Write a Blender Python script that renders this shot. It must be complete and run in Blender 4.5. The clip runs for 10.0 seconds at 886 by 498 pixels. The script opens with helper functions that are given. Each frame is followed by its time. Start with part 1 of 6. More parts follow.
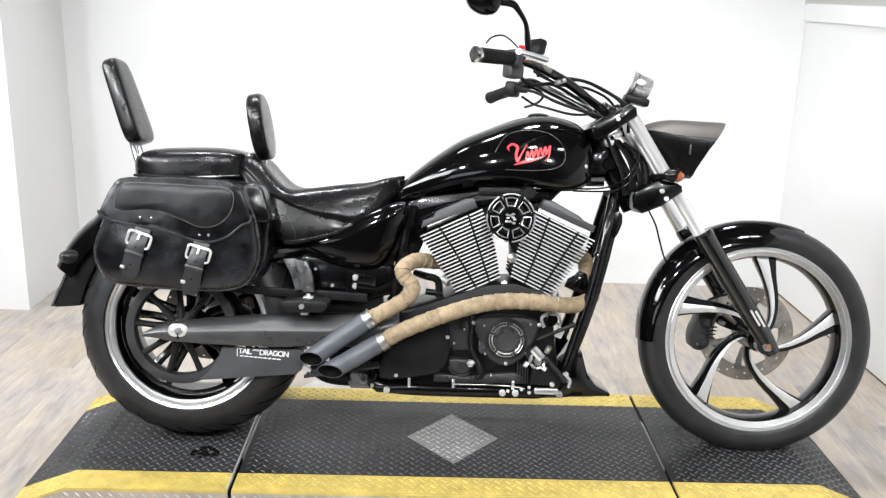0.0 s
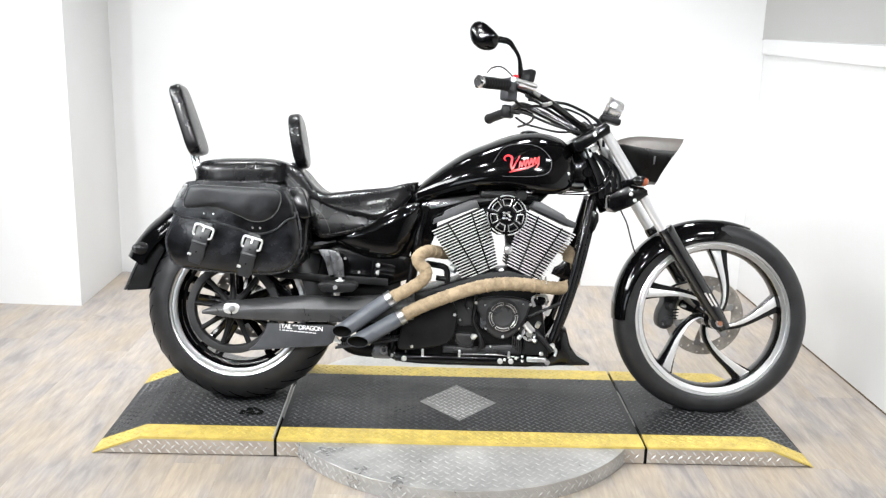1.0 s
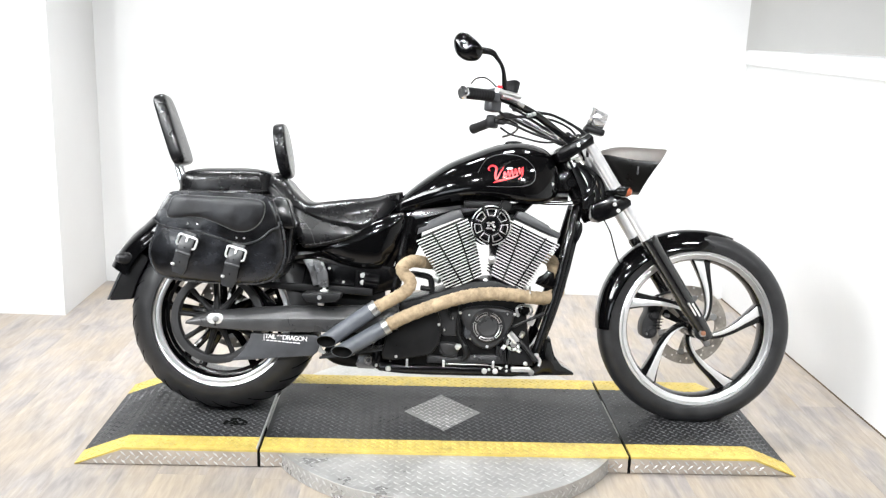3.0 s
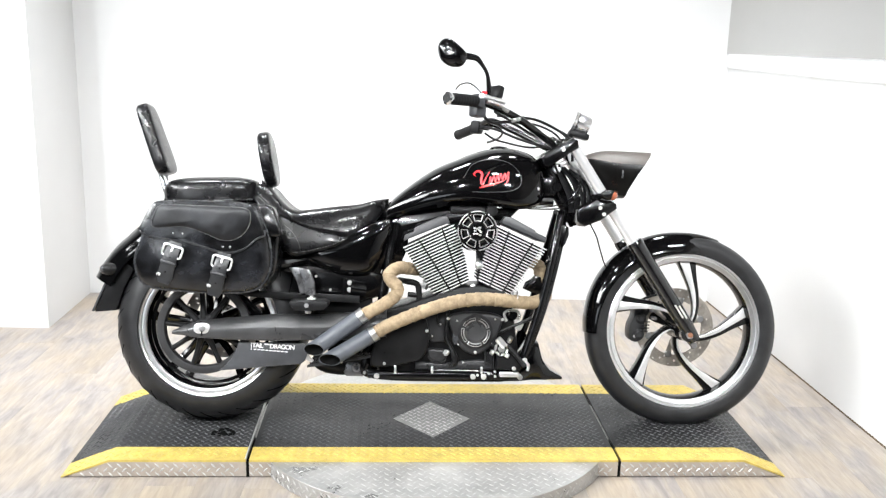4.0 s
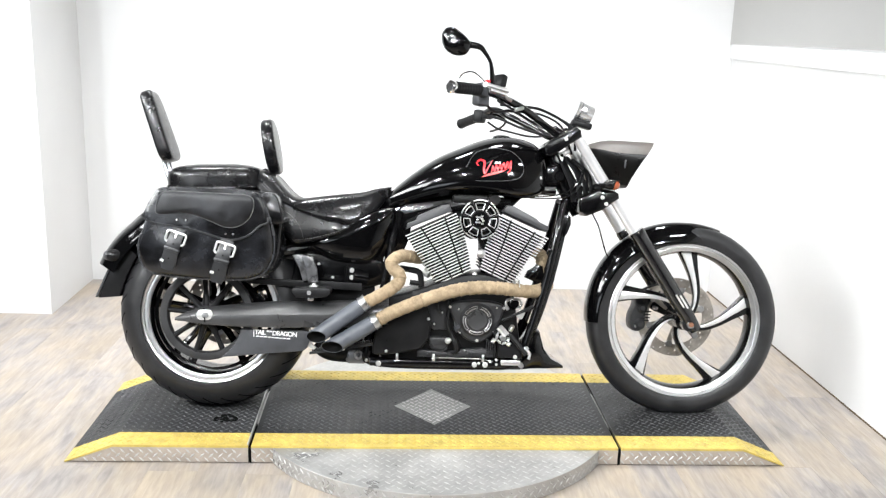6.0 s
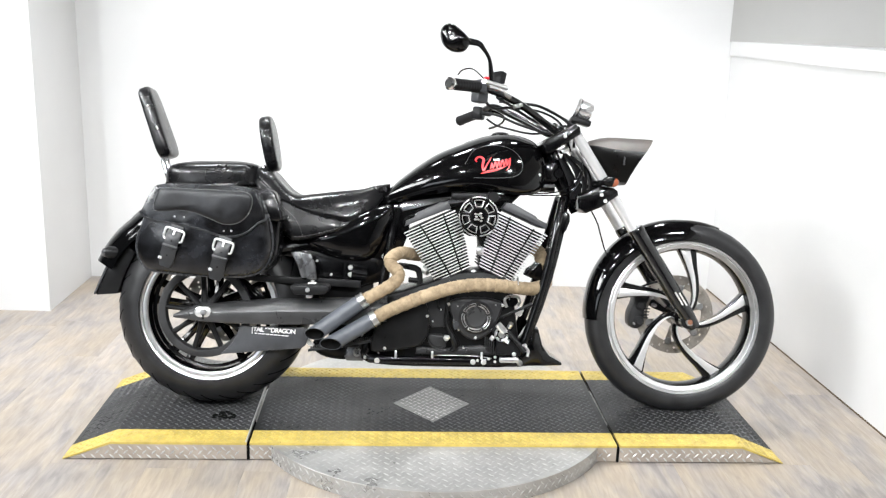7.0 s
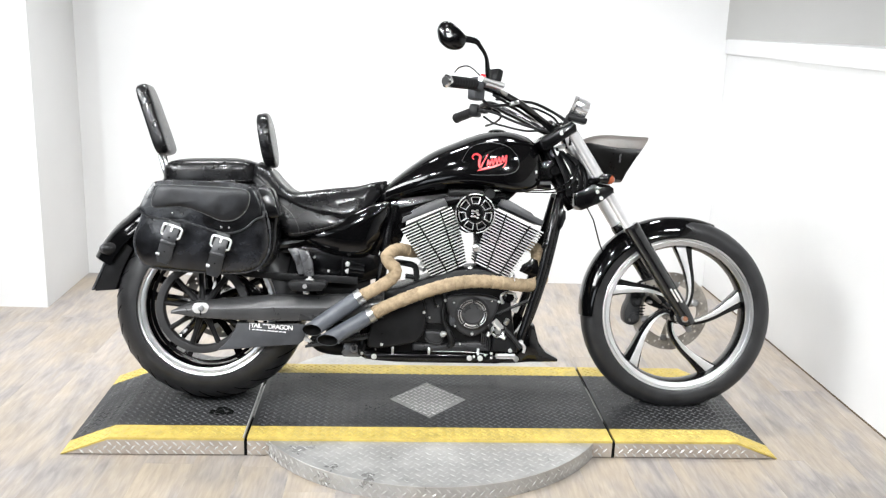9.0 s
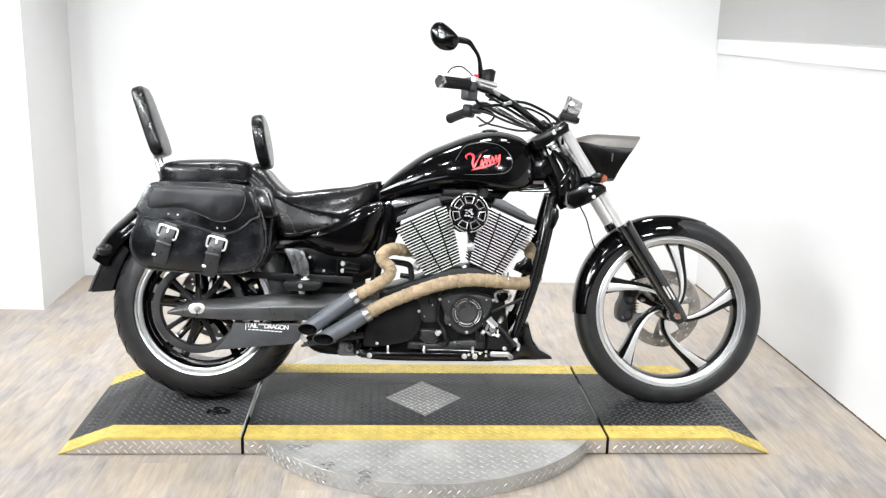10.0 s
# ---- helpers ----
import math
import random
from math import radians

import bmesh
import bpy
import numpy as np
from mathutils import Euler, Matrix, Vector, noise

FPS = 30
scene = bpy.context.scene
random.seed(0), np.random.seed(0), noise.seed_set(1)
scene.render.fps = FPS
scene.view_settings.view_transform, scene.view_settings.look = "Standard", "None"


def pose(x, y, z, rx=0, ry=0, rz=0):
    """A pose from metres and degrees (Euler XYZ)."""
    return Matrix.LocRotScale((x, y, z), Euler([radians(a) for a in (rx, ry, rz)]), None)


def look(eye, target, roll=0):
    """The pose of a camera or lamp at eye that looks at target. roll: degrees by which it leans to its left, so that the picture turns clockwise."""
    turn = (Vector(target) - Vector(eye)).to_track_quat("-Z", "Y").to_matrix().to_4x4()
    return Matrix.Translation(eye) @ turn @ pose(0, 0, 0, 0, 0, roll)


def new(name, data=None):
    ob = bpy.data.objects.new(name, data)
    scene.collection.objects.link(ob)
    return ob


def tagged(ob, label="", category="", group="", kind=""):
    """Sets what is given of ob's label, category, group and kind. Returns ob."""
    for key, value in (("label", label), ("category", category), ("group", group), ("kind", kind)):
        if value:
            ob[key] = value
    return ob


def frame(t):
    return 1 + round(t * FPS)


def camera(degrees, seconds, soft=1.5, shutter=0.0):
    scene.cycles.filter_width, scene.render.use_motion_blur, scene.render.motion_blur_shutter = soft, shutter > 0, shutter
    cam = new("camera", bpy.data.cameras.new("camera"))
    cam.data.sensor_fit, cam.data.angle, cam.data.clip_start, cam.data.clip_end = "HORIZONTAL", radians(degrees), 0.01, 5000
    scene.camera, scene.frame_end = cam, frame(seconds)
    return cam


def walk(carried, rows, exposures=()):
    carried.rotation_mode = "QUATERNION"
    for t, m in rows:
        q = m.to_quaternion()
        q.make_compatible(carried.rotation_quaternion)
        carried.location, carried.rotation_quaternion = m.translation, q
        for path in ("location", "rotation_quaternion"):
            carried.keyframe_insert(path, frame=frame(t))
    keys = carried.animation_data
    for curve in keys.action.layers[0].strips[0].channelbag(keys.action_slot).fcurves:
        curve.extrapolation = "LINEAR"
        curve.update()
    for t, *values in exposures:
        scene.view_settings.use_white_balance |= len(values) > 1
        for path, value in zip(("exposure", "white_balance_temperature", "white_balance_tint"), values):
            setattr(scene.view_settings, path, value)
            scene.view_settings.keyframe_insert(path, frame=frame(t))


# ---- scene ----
cam = camera(51.6, 10.0, soft=1.3)
EXPOSURE = [(0.0, -0.2), (0.5, -0.14), (2.2, -0.04), (3.3, 0.11), (5.7, 0.09), (6.8, -0.08), (10.0, -0.07)]
PATH = [
    (0, (0.155, -2.912, 1.344), (0.1611, -0.9888, 0.7950), 1.74),
    (0.1, (0.160, -2.990, 1.351), (0.1610, -1.0537, 0.8490), 1.78),
    (0.2, (0.150, -3.062, 1.353), (0.1690, -1.1215, 0.8688), 1.36),
    (0.3, (0.130, -3.143, 1.342), (0.1810, -1.2008, 0.8678), 1.44),
    (0.4, (0.131, -3.210, 1.351), (0.1740, -1.2660, 0.8834), 1.92),
    (0.5, (0.108, -3.286, 1.353), (0.1240, -1.3462, 0.8661), 1.40),
    (0.7, (0.084, -3.376, 1.374), (0.0982, -1.4374, 0.8839), 1.70),
    (0.9, (0.099, -3.432, 1.369), (0.1324, -1.4923, 0.8816), 2.20),
    (1, (0.105, -3.456, 1.371), (0.1260, -1.5164, 0.8838), 1.90),
    (1.2, (0.123, -3.459, 1.378), (0.1184, -1.5223, 0.8796), 2.10),
    (1.4, (0.149, -3.466, 1.368), (0.1388, -1.5315, 0.8617), 2.50),
    (1.5, (0.171, -3.473, 1.376), (0.1590, -1.5397, 0.8639), 3.10),
    (1.7, (0.189, -3.468, 1.363), (0.1662, -1.5311, 0.8648), 1.94),
    (2, (0.234, -3.471, 1.369), (0.1760, -1.5272, 0.9018), 1.80),
    (2.2, (0.248, -3.470, 1.366), (0.2150, -1.5251, 0.9010), 2.50),
    (3.3, (0.088, -3.454, 1.384), (0.1610, -1.5118, 0.9122), 2.00),
    (3.5, (0.104, -3.453, 1.378), (0.1910, -1.5093, 0.9151), 2.20),
    (4, (0.108, -3.457, 1.374), (0.1890, -1.5106, 0.9211), 1.50),
    (4.5, (0.105, -3.460, 1.377), (0.1720, -1.5131, 0.9240), 1.80),
    (5, (0.108, -3.465, 1.376), (0.1780, -1.5230, 0.9030), 1.70),
    (5.5, (0.103, -3.468, 1.372), (0.1800, -1.5262, 0.8991), 1.80),
    (7, (0.107, -3.463, 1.371), (0.1870, -1.5233, 0.8901), 1.90),
    (7.5, (0.107, -3.462, 1.370), (0.1860, -1.5225, 0.8881), 2.00),
    (8, (0.110, -3.464, 1.370), (0.1930, -1.5242, 0.8901), 1.80),
    (8.5, (0.108, -3.469, 1.371), (0.1950, -1.5287, 0.8939), 1.90),
    (9, (0.107, -3.478, 1.372), (0.1940, -1.5399, 0.8860), 2.00),
    (9.5, (0.109, -3.491, 1.368), (0.2030, -1.5512, 0.8901), 1.90),
    (10, (0.108, -3.504, 1.368), (0.2060, -1.5652, 0.8870), 1.70),
]
walk(cam, [(t, look(eye, target, roll)) for t, eye, target, roll in PATH],
     exposures=EXPOSURE)

# ---- world, lamps, exposure ----
world = bpy.data.worlds.new("world")
scene.world = world
world.use_nodes = True
world.node_tree.nodes["Background"].inputs[0].default_value = (0.9, 0.95, 1.0, 1)
world.node_tree.nodes["Background"].inputs[1].default_value = 0.05


def area_lamp(x, y, z, w, d, power):
    data = bpy.data.lights.new("area_lamp", "AREA")
    data.shape, data.size, data.size_y, data.energy = "RECTANGLE", w, d, power
    data.color = (0.965, 0.985, 1.0)
    ob = new("area_lamp", data)
    ob.matrix_world = pose(x, y, z)
    return ob


for lx, ly, power in ((-2.3, -1.9, 6), (-0.8, -1.9, 5.5), (0.6, -1.9, 5.5), (1.7, -1.9, 5.5), (-2.3, -3.8, 24), (-0.8, -3.8, 14.5), (0.6, -3.8, 15), (1.7, -3.8, 15)):
    aimed_lamp = area_lamp(lx, ly, 2.88, 0.2, 0.13, power)
    aimed_lamp.matrix_world = look((lx, ly, 2.88), (lx * 0.55, 0.1, 0.2))
    aimed_lamp.data.spread = radians(95)
# broad unseen fill lamps at the left, added to brighten the side wall
for ly in (-1.3, -3.0):
    aimed_lamp = area_lamp(-3.4, ly, 2.6, 2.4, 0.7, 35)
    aimed_lamp.data.spread = radians(90)
    aimed_lamp.matrix_world = look((-3.4, ly, 2.7), (1.78, 0.3, 0.4))
for lx, power in ((-1.1, 10.5), (-0.4, 9), (0.4, 9), (1.1, 10)):
    area_lamp(lx, 0.3, 2.92, 0.3, 0.2, power).data.spread = radians(82)
# the shop window far behind the camera
data = bpy.data.lights.new("window_light", "AREA")
data.shape, data.size, data.size_y, data.energy, data.color = "RECTANGLE", 3.0, 1.2, 45, (0.86, 0.93, 1.0)
window_light = new("window_light", data)
window_light.matrix_world = look((-2.4, -6.5, 1.9), (-0.4, 0.0, 0.6))


# ---- materials ----
def material(name, color, rough=0.5, metal=0.0, coat=0.0, vary=0.0, scale=8.0, bump=0.0, bump_scale=60.0, bump_detail=4,
             rough_vary=0.0, specular=0.5, coat_rough=0.03, relief=0.002, stretch=(1, 1, 1), per_object=0.0, dark=None, span=(0.3, 0.7)):
    """A principled surface whose colour and gloss drift at two scales, with fine relief."""
    m = bpy.data.materials.new(name)
    m.use_nodes = True
    nt = m.node_tree
    b = nt.nodes["Principled BSDF"]
    b.inputs["Base Color"].default_value = (*color, 1)
    b.inputs["Roughness"].default_value = rough
    b.inputs["Metallic"].default_value = metal
    b.inputs["Coat Weight"].default_value = coat
    b.inputs["Coat Roughness"].default_value = coat_rough
    b.inputs["Specular IOR Level"].default_value = specular
    co = nt.nodes.new("ShaderNodeTexCoord")
    mp = nt.nodes.new("ShaderNodeMapping")
    mp.inputs["Scale"].default_value = stretch
    nt.links.new(co.outputs["Object"], mp.inputs["Vector"])
    if vary or rough_vary:
        n1 = nt.nodes.new("ShaderNodeTexNoise")
        n1.inputs["Scale"].default_value, n1.inputs["Detail"].default_value = scale, 6
        n1.inputs["Roughness"].default_value = 0.65
        nt.links.new(mp.outputs[0], n1.inputs["Vector"])
        if vary:
            r = nt.nodes.new("ShaderNodeMix")
            r.data_type = "RGBA"
            lo = dark or [c * (1 - vary) for c in color]
            r.inputs[6].default_value = (*lo, 1)
            r.inputs[7].default_value = (*[min(1, c * (1 + vary)) for c in color], 1)
            ramp = nt.nodes.new("ShaderNodeMapRange")
            ramp.inputs[1].default_value, ramp.inputs[2].default_value = span
            nt.links.new(n1.outputs[0], ramp.inputs[0])
            nt.links.new(ramp.outputs[0], r.inputs[0])
            out = r.outputs[2]
            if per_object:
                info = nt.nodes.new("ShaderNodeObjectInfo")
                hsv = nt.nodes.new("ShaderNodeHueSaturation")
                rng = nt.nodes.new("ShaderNodeMapRange")
                rng.inputs[3].default_value, rng.inputs[4].default_value = 1 - per_object, 1 + per_object
                nt.links.new(info.outputs["Random"], rng.inputs[0])
                nt.links.new(rng.outputs[0], hsv.inputs["Value"])
                nt.links.new(out, hsv.inputs["Color"])
                out = hsv.outputs[0]
            nt.links.new(out, b.inputs["Base Color"])
        if rough_vary:
            rr = nt.nodes.new("ShaderNodeMapRange")
            rr.inputs[1].default_value, rr.inputs[2].default_value = 0.3, 0.7
            rr.inputs[3].default_value, rr.inputs[4].default_value = max(0.02, rough - rough_vary), min(1, rough + rough_vary)
            nt.links.new(n1.outputs[0], rr.inputs[0])
            nt.links.new(rr.outputs[0], b.inputs["Roughness"])
    if bump:
        n2 = nt.nodes.new("ShaderNodeTexNoise")
        n2.inputs["Scale"].default_value, n2.inputs["Detail"].default_value = bump_scale, bump_detail
        nt.links.new(mp.outputs[0], n2.inputs["Vector"])
        bp = nt.nodes.new("ShaderNodeBump")
        bp.inputs["Strength"].default_value, bp.inputs["Distance"].default_value = bump, relief
        nt.links.new(n2.outputs[0], bp.inputs["Height"])
        nt.links.new(bp.outputs[0], b.inputs["Normal"])
    return m


PAINT = material("black_gloss_paint", (0.0018, 0.0018, 0.002), 0.1, coat=0.6, vary=0.15, scale=30, rough_vary=0.03, specular=0.16)
SLIDER = material("gloss_black_slider", (0.004, 0.004, 0.0045), 0.2, coat=0.6, vary=0.2, scale=30, rough_vary=0.04, specular=0.6)
SATIN = material("black_satin_paint", (0.0105, 0.0105, 0.011), 0.36, vary=0.3, scale=14, rough_vary=0.1, bump=0.04, bump_scale=300, specular=0.16)
SWING = material("satin_black_swingarm", (0.034, 0.034, 0.035), 0.3, vary=0.25, scale=14, rough_vary=0.08, bump=0.04, bump_scale=300, specular=0.7)
END_PIPE = material("blued_grey_pipe_coat", (0.085, 0.092, 0.106), 0.4, vary=0.2, scale=20, rough_vary=0.08, bump=0.05, bump_scale=400, specular=0.45)
SATIN_GREY = material("dark_grey_satin_coat", (0.047, 0.049, 0.054), 0.4, vary=0.2, scale=20, rough_vary=0.08, bump=0.05, bump_scale=400, specular=0.4)
CASE = material("black_wrinkle_coat", (0.004, 0.004, 0.0042), 0.4, vary=0.3, scale=30, rough_vary=0.1, bump=0.25, bump_scale=700, specular=0.25)
COVER = material("grey_wrinkle_coat", (0.021, 0.021, 0.022), 0.42, vary=0.35, scale=18, rough_vary=0.12, bump=0.3, bump_scale=500, specular=0.4)
FRAME = material("black_frame_enamel", (0.002, 0.002, 0.0023), 0.2, coat=0.35, vary=0.2, scale=25, rough_vary=0.06, specular=0.26)
RUBBER = material("tyre_rubber", (0.0145, 0.0145, 0.0155), 0.4, vary=0.35, scale=24, rough_vary=0.1, bump=0.15, bump_scale=250, specular=0.47)
GRIP = material("grip_rubber", (0.006, 0.006, 0.0066), 0.6, vary=0.3, scale=40, bump=0.3, bump_scale=300, specular=0.25)
CHROME = material("chrome", (0.93, 0.93, 0.94), 0.13, 1.0, vary=0.05, scale=20, rough_vary=0.04)
HARD_CHROME = material("hard_chrome", (0.92, 0.92, 0.925), 0.18, 0.66, vary=0.04, scale=20, rough_vary=0.04)
GAUGE = material("polished_gauge_cup", (0.84, 0.84, 0.84), 0.12, 0.8, vary=0.12, scale=35, rough_vary=0.06)
# paler brown for the cowl's top: wear, and overhead light painted in
COWL_TOP = material("worn_lit_cowl_top", (0.06, 0.048, 0.04), 0.42, vary=0.4, scale=12, rough_vary=0.1)
POLISHED = material("polished_aluminium", (0.9, 0.9, 0.9), 0.3, 1.0, vary=0.03, scale=30, rough_vary=0.025)
ZINC = material("bright_zinc", (0.8, 0.8, 0.79), 0.33, 0.7, vary=0.08, scale=50, rough_vary=0.08)
SILVERED = material("scuffed_silver_black", (0.16, 0.16, 0.165), 0.3, 0.7, vary=0.5, scale=22, rough_vary=0.12)
ROCKER = material("grey_rocker_coat", (0.047, 0.048, 0.051), 0.42, vary=0.2, scale=20, rough_vary=0.08, bump=0.05, bump_scale=400)
MACHINED = material("machined_aluminium", (0.88, 0.88, 0.88), 0.36, 0.8, vary=0.03, scale=60, rough_vary=0.03)
BRONZE = material("heat_tinted_disc_steel", (0.43, 0.395, 0.35), 0.38, 0.85, vary=0.3, scale=30, rough_vary=0.1)
COPPER = material("copper_axle_end", (0.4, 0.2, 0.125), 0.42, 0.7, vary=0.4, scale=90)
FIN_BLACK = material("black_fin_coat", (0.002, 0.002, 0.002), 0.7, vary=0.2, scale=40, specular=0.1)
STEEL = material("brushed_steel", (0.5, 0.5, 0.5), 0.32, 1.0, vary=0.2, scale=40, rough_vary=0.1)
LEATHER = material("black_leather", (0.0045, 0.0045, 0.005), 0.28, vary=0.5, scale=9, rough_vary=0.08, bump=0.4, bump_scale=7, bump_detail=1, relief=0.014, specular=0.28, coat=0.18, coat_rough=0.1, dark=(0.0025, 0.0025, 0.0028))
# the bluish grey patches put part of the leather's sheen into its colour
BAG_LEATHER = material("worn_sheen_black_leather", (0.014, 0.015, 0.018), 0.24, span=(0.44, 0.66), vary=0.4, scale=7, rough_vary=0.1, bump=0.9, bump_scale=8, bump_detail=1.4, relief=0.024, specular=0.5, coat=0.2, coat_rough=0.13, dark=(0.003, 0.003, 0.0034))
PANEL_LEATHER = material("dull_black_leather", (0.016, 0.017, 0.02), 0.42, vary=0.4, scale=7, span=(0.4, 0.66), rough_vary=0.08, bump=0.6, bump_scale=9, bump_detail=1.4, relief=0.015, specular=0.42, dark=(0.004, 0.004, 0.0045))
EDGE_LEATHER = material("rubbed_leather_edge", (0.03, 0.031, 0.034), 0.26, vary=0.5, scale=12, rough_vary=0.08, specular=0.8, coat=0.3, coat_rough=0.15)
STRAP_LEATHER = material("grey_rubbed_leather", (0.019, 0.02, 0.022), 0.4, vary=0.4, scale=14, rough_vary=0.08, bump=0.2, bump_scale=60, specular=0.6)
COWL = material("worn_black_cowl", (0.003, 0.0028, 0.0026), 0.3, vary=0.4, scale=10, rough_vary=0.1, specular=0.25)
THREAD = material("grey_thread", (0.12, 0.12, 0.12), 0.8, vary=0.2, scale=200)
WRAP = material("tan_heat_wrap", (0.315, 0.24, 0.152), 0.85, vary=0.25, scale=40, bump=0.6, bump_scale=420, dark=(0.2, 0.148, 0.09))
AMBER = material("amber_lens", (0.3, 0.075, 0.03), 0.15, coat=0.6, vary=0.2, scale=60)
RED_PAINT = material("red_decal", (0.78, 0.025, 0.035), 0.3, vary=0.1, scale=80)
WHITE_PRINT = material("white_print", (0.8, 0.8, 0.8), 0.5, vary=0.05, scale=80)
GREY_PANEL = material("grey_badge", (0.045, 0.045, 0.048), 0.35, vary=0.2, scale=60)
WALL = material("white_wall_paint", (0.715, 0.716, 0.715), 0.6, vary=0.02, scale=1.6, bump=0.06, bump_scale=90)
# both beiges are darkened to carry the shade of the recess in their colour
WALL_ROUND = material("shaded_pale_beige_wall", (0.45, 0.446, 0.432), 0.7, vary=0.03, scale=1.5, bump=0.06, bump_scale=90)
WALL_UPPER = material("shaded_beige_wall", (0.28, 0.262, 0.242), 0.7, vary=0.03, scale=1.5, bump=0.06, bump_scale=90)
CEILING = material("grey_ceiling_paint", (0.1, 0.1, 0.1), 0.8, vary=0.05, scale=2)
WALL_DIM = material("grey_wall_paint", (0.045, 0.045, 0.048), 0.7, vary=0.1, scale=2)
SEAM = material("floor_joint", (0.31, 0.275, 0.235), 0.8, vary=0.2, scale=12)
ALU_PLATE = material("aluminium_tread_plate", (0.42, 0.415, 0.4), 0.37, 0.55, vary=0.22, scale=9, rough_vary=0.14, bump=0.12, bump_scale=260)
ALU_TREAD = material("worn_bright_tread", (0.5, 0.5, 0.49), 0.38, 0.5, vary=0.12, scale=20, rough_vary=0.1)
BLACK_PLATE = material("black_grip_paint", (0.016, 0.0165, 0.0173), 0.48, vary=0.45, scale=5, rough_vary=0.14, bump=0.3, bump_scale=320)
BLACK_TREAD = material("scuffed_black_tread", (0.078, 0.08, 0.084), 0.34, vary=0.5, scale=6, rough_vary=0.12)
BARE = material("dull_bare_plate", (0.24, 0.238, 0.232), 0.42, 0.3, vary=0.3, scale=14, rough_vary=0.12, bump=0.12, bump_scale=260)
SKIRT = material("dusty_aluminium_skirt", (0.385, 0.34, 0.295), 0.45, 0.3, vary=0.25, scale=9, rough_vary=0.12, bump=0.12, bump_scale=260)
YELLOW = material("yellow_safety_paint", (0.51, 0.39, 0.1), 0.48, vary=0.24, scale=18, rough_vary=0.1, bump=0.15, bump_scale=200)
GLASS = material("lamp_glass", (0.9, 0.9, 0.9), 0.03)
GLASS.node_tree.nodes["Principled BSDF"].inputs["Transmission Weight"].default_value = 1.0


def plank_material():
    """Greyed oak vinyl: streaks along the board, knots, a tone of its own for every board."""
    m = bpy.data.materials.new("oak_vinyl_plank")
    m.use_nodes = True
    nt = m.node_tree
    b = nt.nodes["Principled BSDF"]
    b.inputs["Roughness"].default_value = 0.38
    co = nt.nodes.new("ShaderNodeTexCoord")
    info = nt.nodes.new("ShaderNodeObjectInfo")
    shift = nt.nodes.new("ShaderNodeVectorMath")
    shift.operation = "MULTIPLY_ADD"
    shift.inputs[1].default_value = (1, 1, 1)
    comb = nt.nodes.new("ShaderNodeCombineXYZ")
    mul = nt.nodes.new("ShaderNodeMath")
    mul.operation = "MULTIPLY"
    mul.inputs[1].default_value = 37.0
    nt.links.new(info.outputs["Random"], mul.inputs[0])
    for k in range(3):
        nt.links.new(mul.outputs[0], comb.inputs[k])
    nt.links.new(co.outputs["Object"], shift.inputs[0])
    nt.links.new(comb.outputs[0], shift.inputs[2])
    layers = []
    for stretch, scale, detail in (((13, 3.2, 1), 1.6, 6), ((44, 5.0, 1), 2.0, 6)):
        mp = nt.nodes.new("ShaderNodeMapping")
        mp.inputs["Scale"].default_value = stretch
        nz = nt.nodes.new("ShaderNodeTexNoise")
        nz.inputs["Scale"].default_value, nz.inputs["Detail"].default_value = scale, detail
        nz.inputs["Distortion"].default_value = 0.6
        nt.links.new(shift.outputs[0], mp.inputs[0])
        nt.links.new(mp.outputs[0], nz.inputs["Vector"])
        layers.append(nz)
    ramp = nt.nodes.new("ShaderNodeValToRGB")
    el = ramp.color_ramp.elements
    el[0].position, el[0].color = 0.3, (0.236, 0.217, 0.204, 1)
    el[1].position, el[1].color = 0.68, (0.404, 0.359, 0.319, 1)
    for at, col in ((0.42, (0.296, 0.271, 0.255, 1)), (0.5, (0.334, 0.302, 0.282, 1)), (0.58, (0.368, 0.323, 0.279, 1))):
        ramp.color_ramp.elements.new(at).color = col
    nt.links.new(layers[0].outputs[0], ramp.inputs[0])
    fine = nt.nodes.new("ShaderNodeMapRange")
    fine.inputs[1].default_value, fine.inputs[2].default_value = 0.3, 0.7
    fine.inputs[3].default_value, fine.inputs[4].default_value = 0.8, 1.05
    nt.links.new(layers[1].outputs[0], fine.inputs[0])
    tone = nt.nodes.new("ShaderNodeMapRange")
    tone.inputs[3].default_value, tone.inputs[4].default_value = 0.94, 1.05
    nt.links.new(info.outputs["Random"], tone.inputs[0])
    both = nt.nodes.new("ShaderNodeMath")
    both.operation = "MULTIPLY"
    nt.links.new(fine.outputs[0], both.inputs[0])
    nt.links.new(tone.outputs[0], both.inputs[1])
    patch = nt.nodes.new("ShaderNodeTexNoise")
    patch.inputs["Scale"].default_value, patch.inputs["Detail"].default_value = 3.2, 3
    flat = nt.nodes.new("ShaderNodeMapping")
    flat.inputs["Scale"].default_value = (1.6, 0.9, 1)
    nt.links.new(shift.outputs[0], flat.inputs[0])
    nt.links.new(flat.outputs[0], patch.inputs["Vector"])
    amount = nt.nodes.new("ShaderNodeMapRange")
    amount.inputs[1].default_value, amount.inputs[2].default_value = 0.42, 0.66
    amount.inputs[3].default_value, amount.inputs[4].default_value = 0.0, 0.75
    nt.links.new(patch.outputs[0], amount.inputs[0])
    warm = nt.nodes.new("ShaderNodeMix")
    warm.data_type = "RGBA"
    warm.inputs[7].default_value = (0.395, 0.326, 0.245, 1)
    nt.links.new(amount.outputs[0], warm.inputs[0])
    nt.links.new(ramp.outputs[0], warm.inputs[6])
    hsv = nt.nodes.new("ShaderNodeHueSaturation")
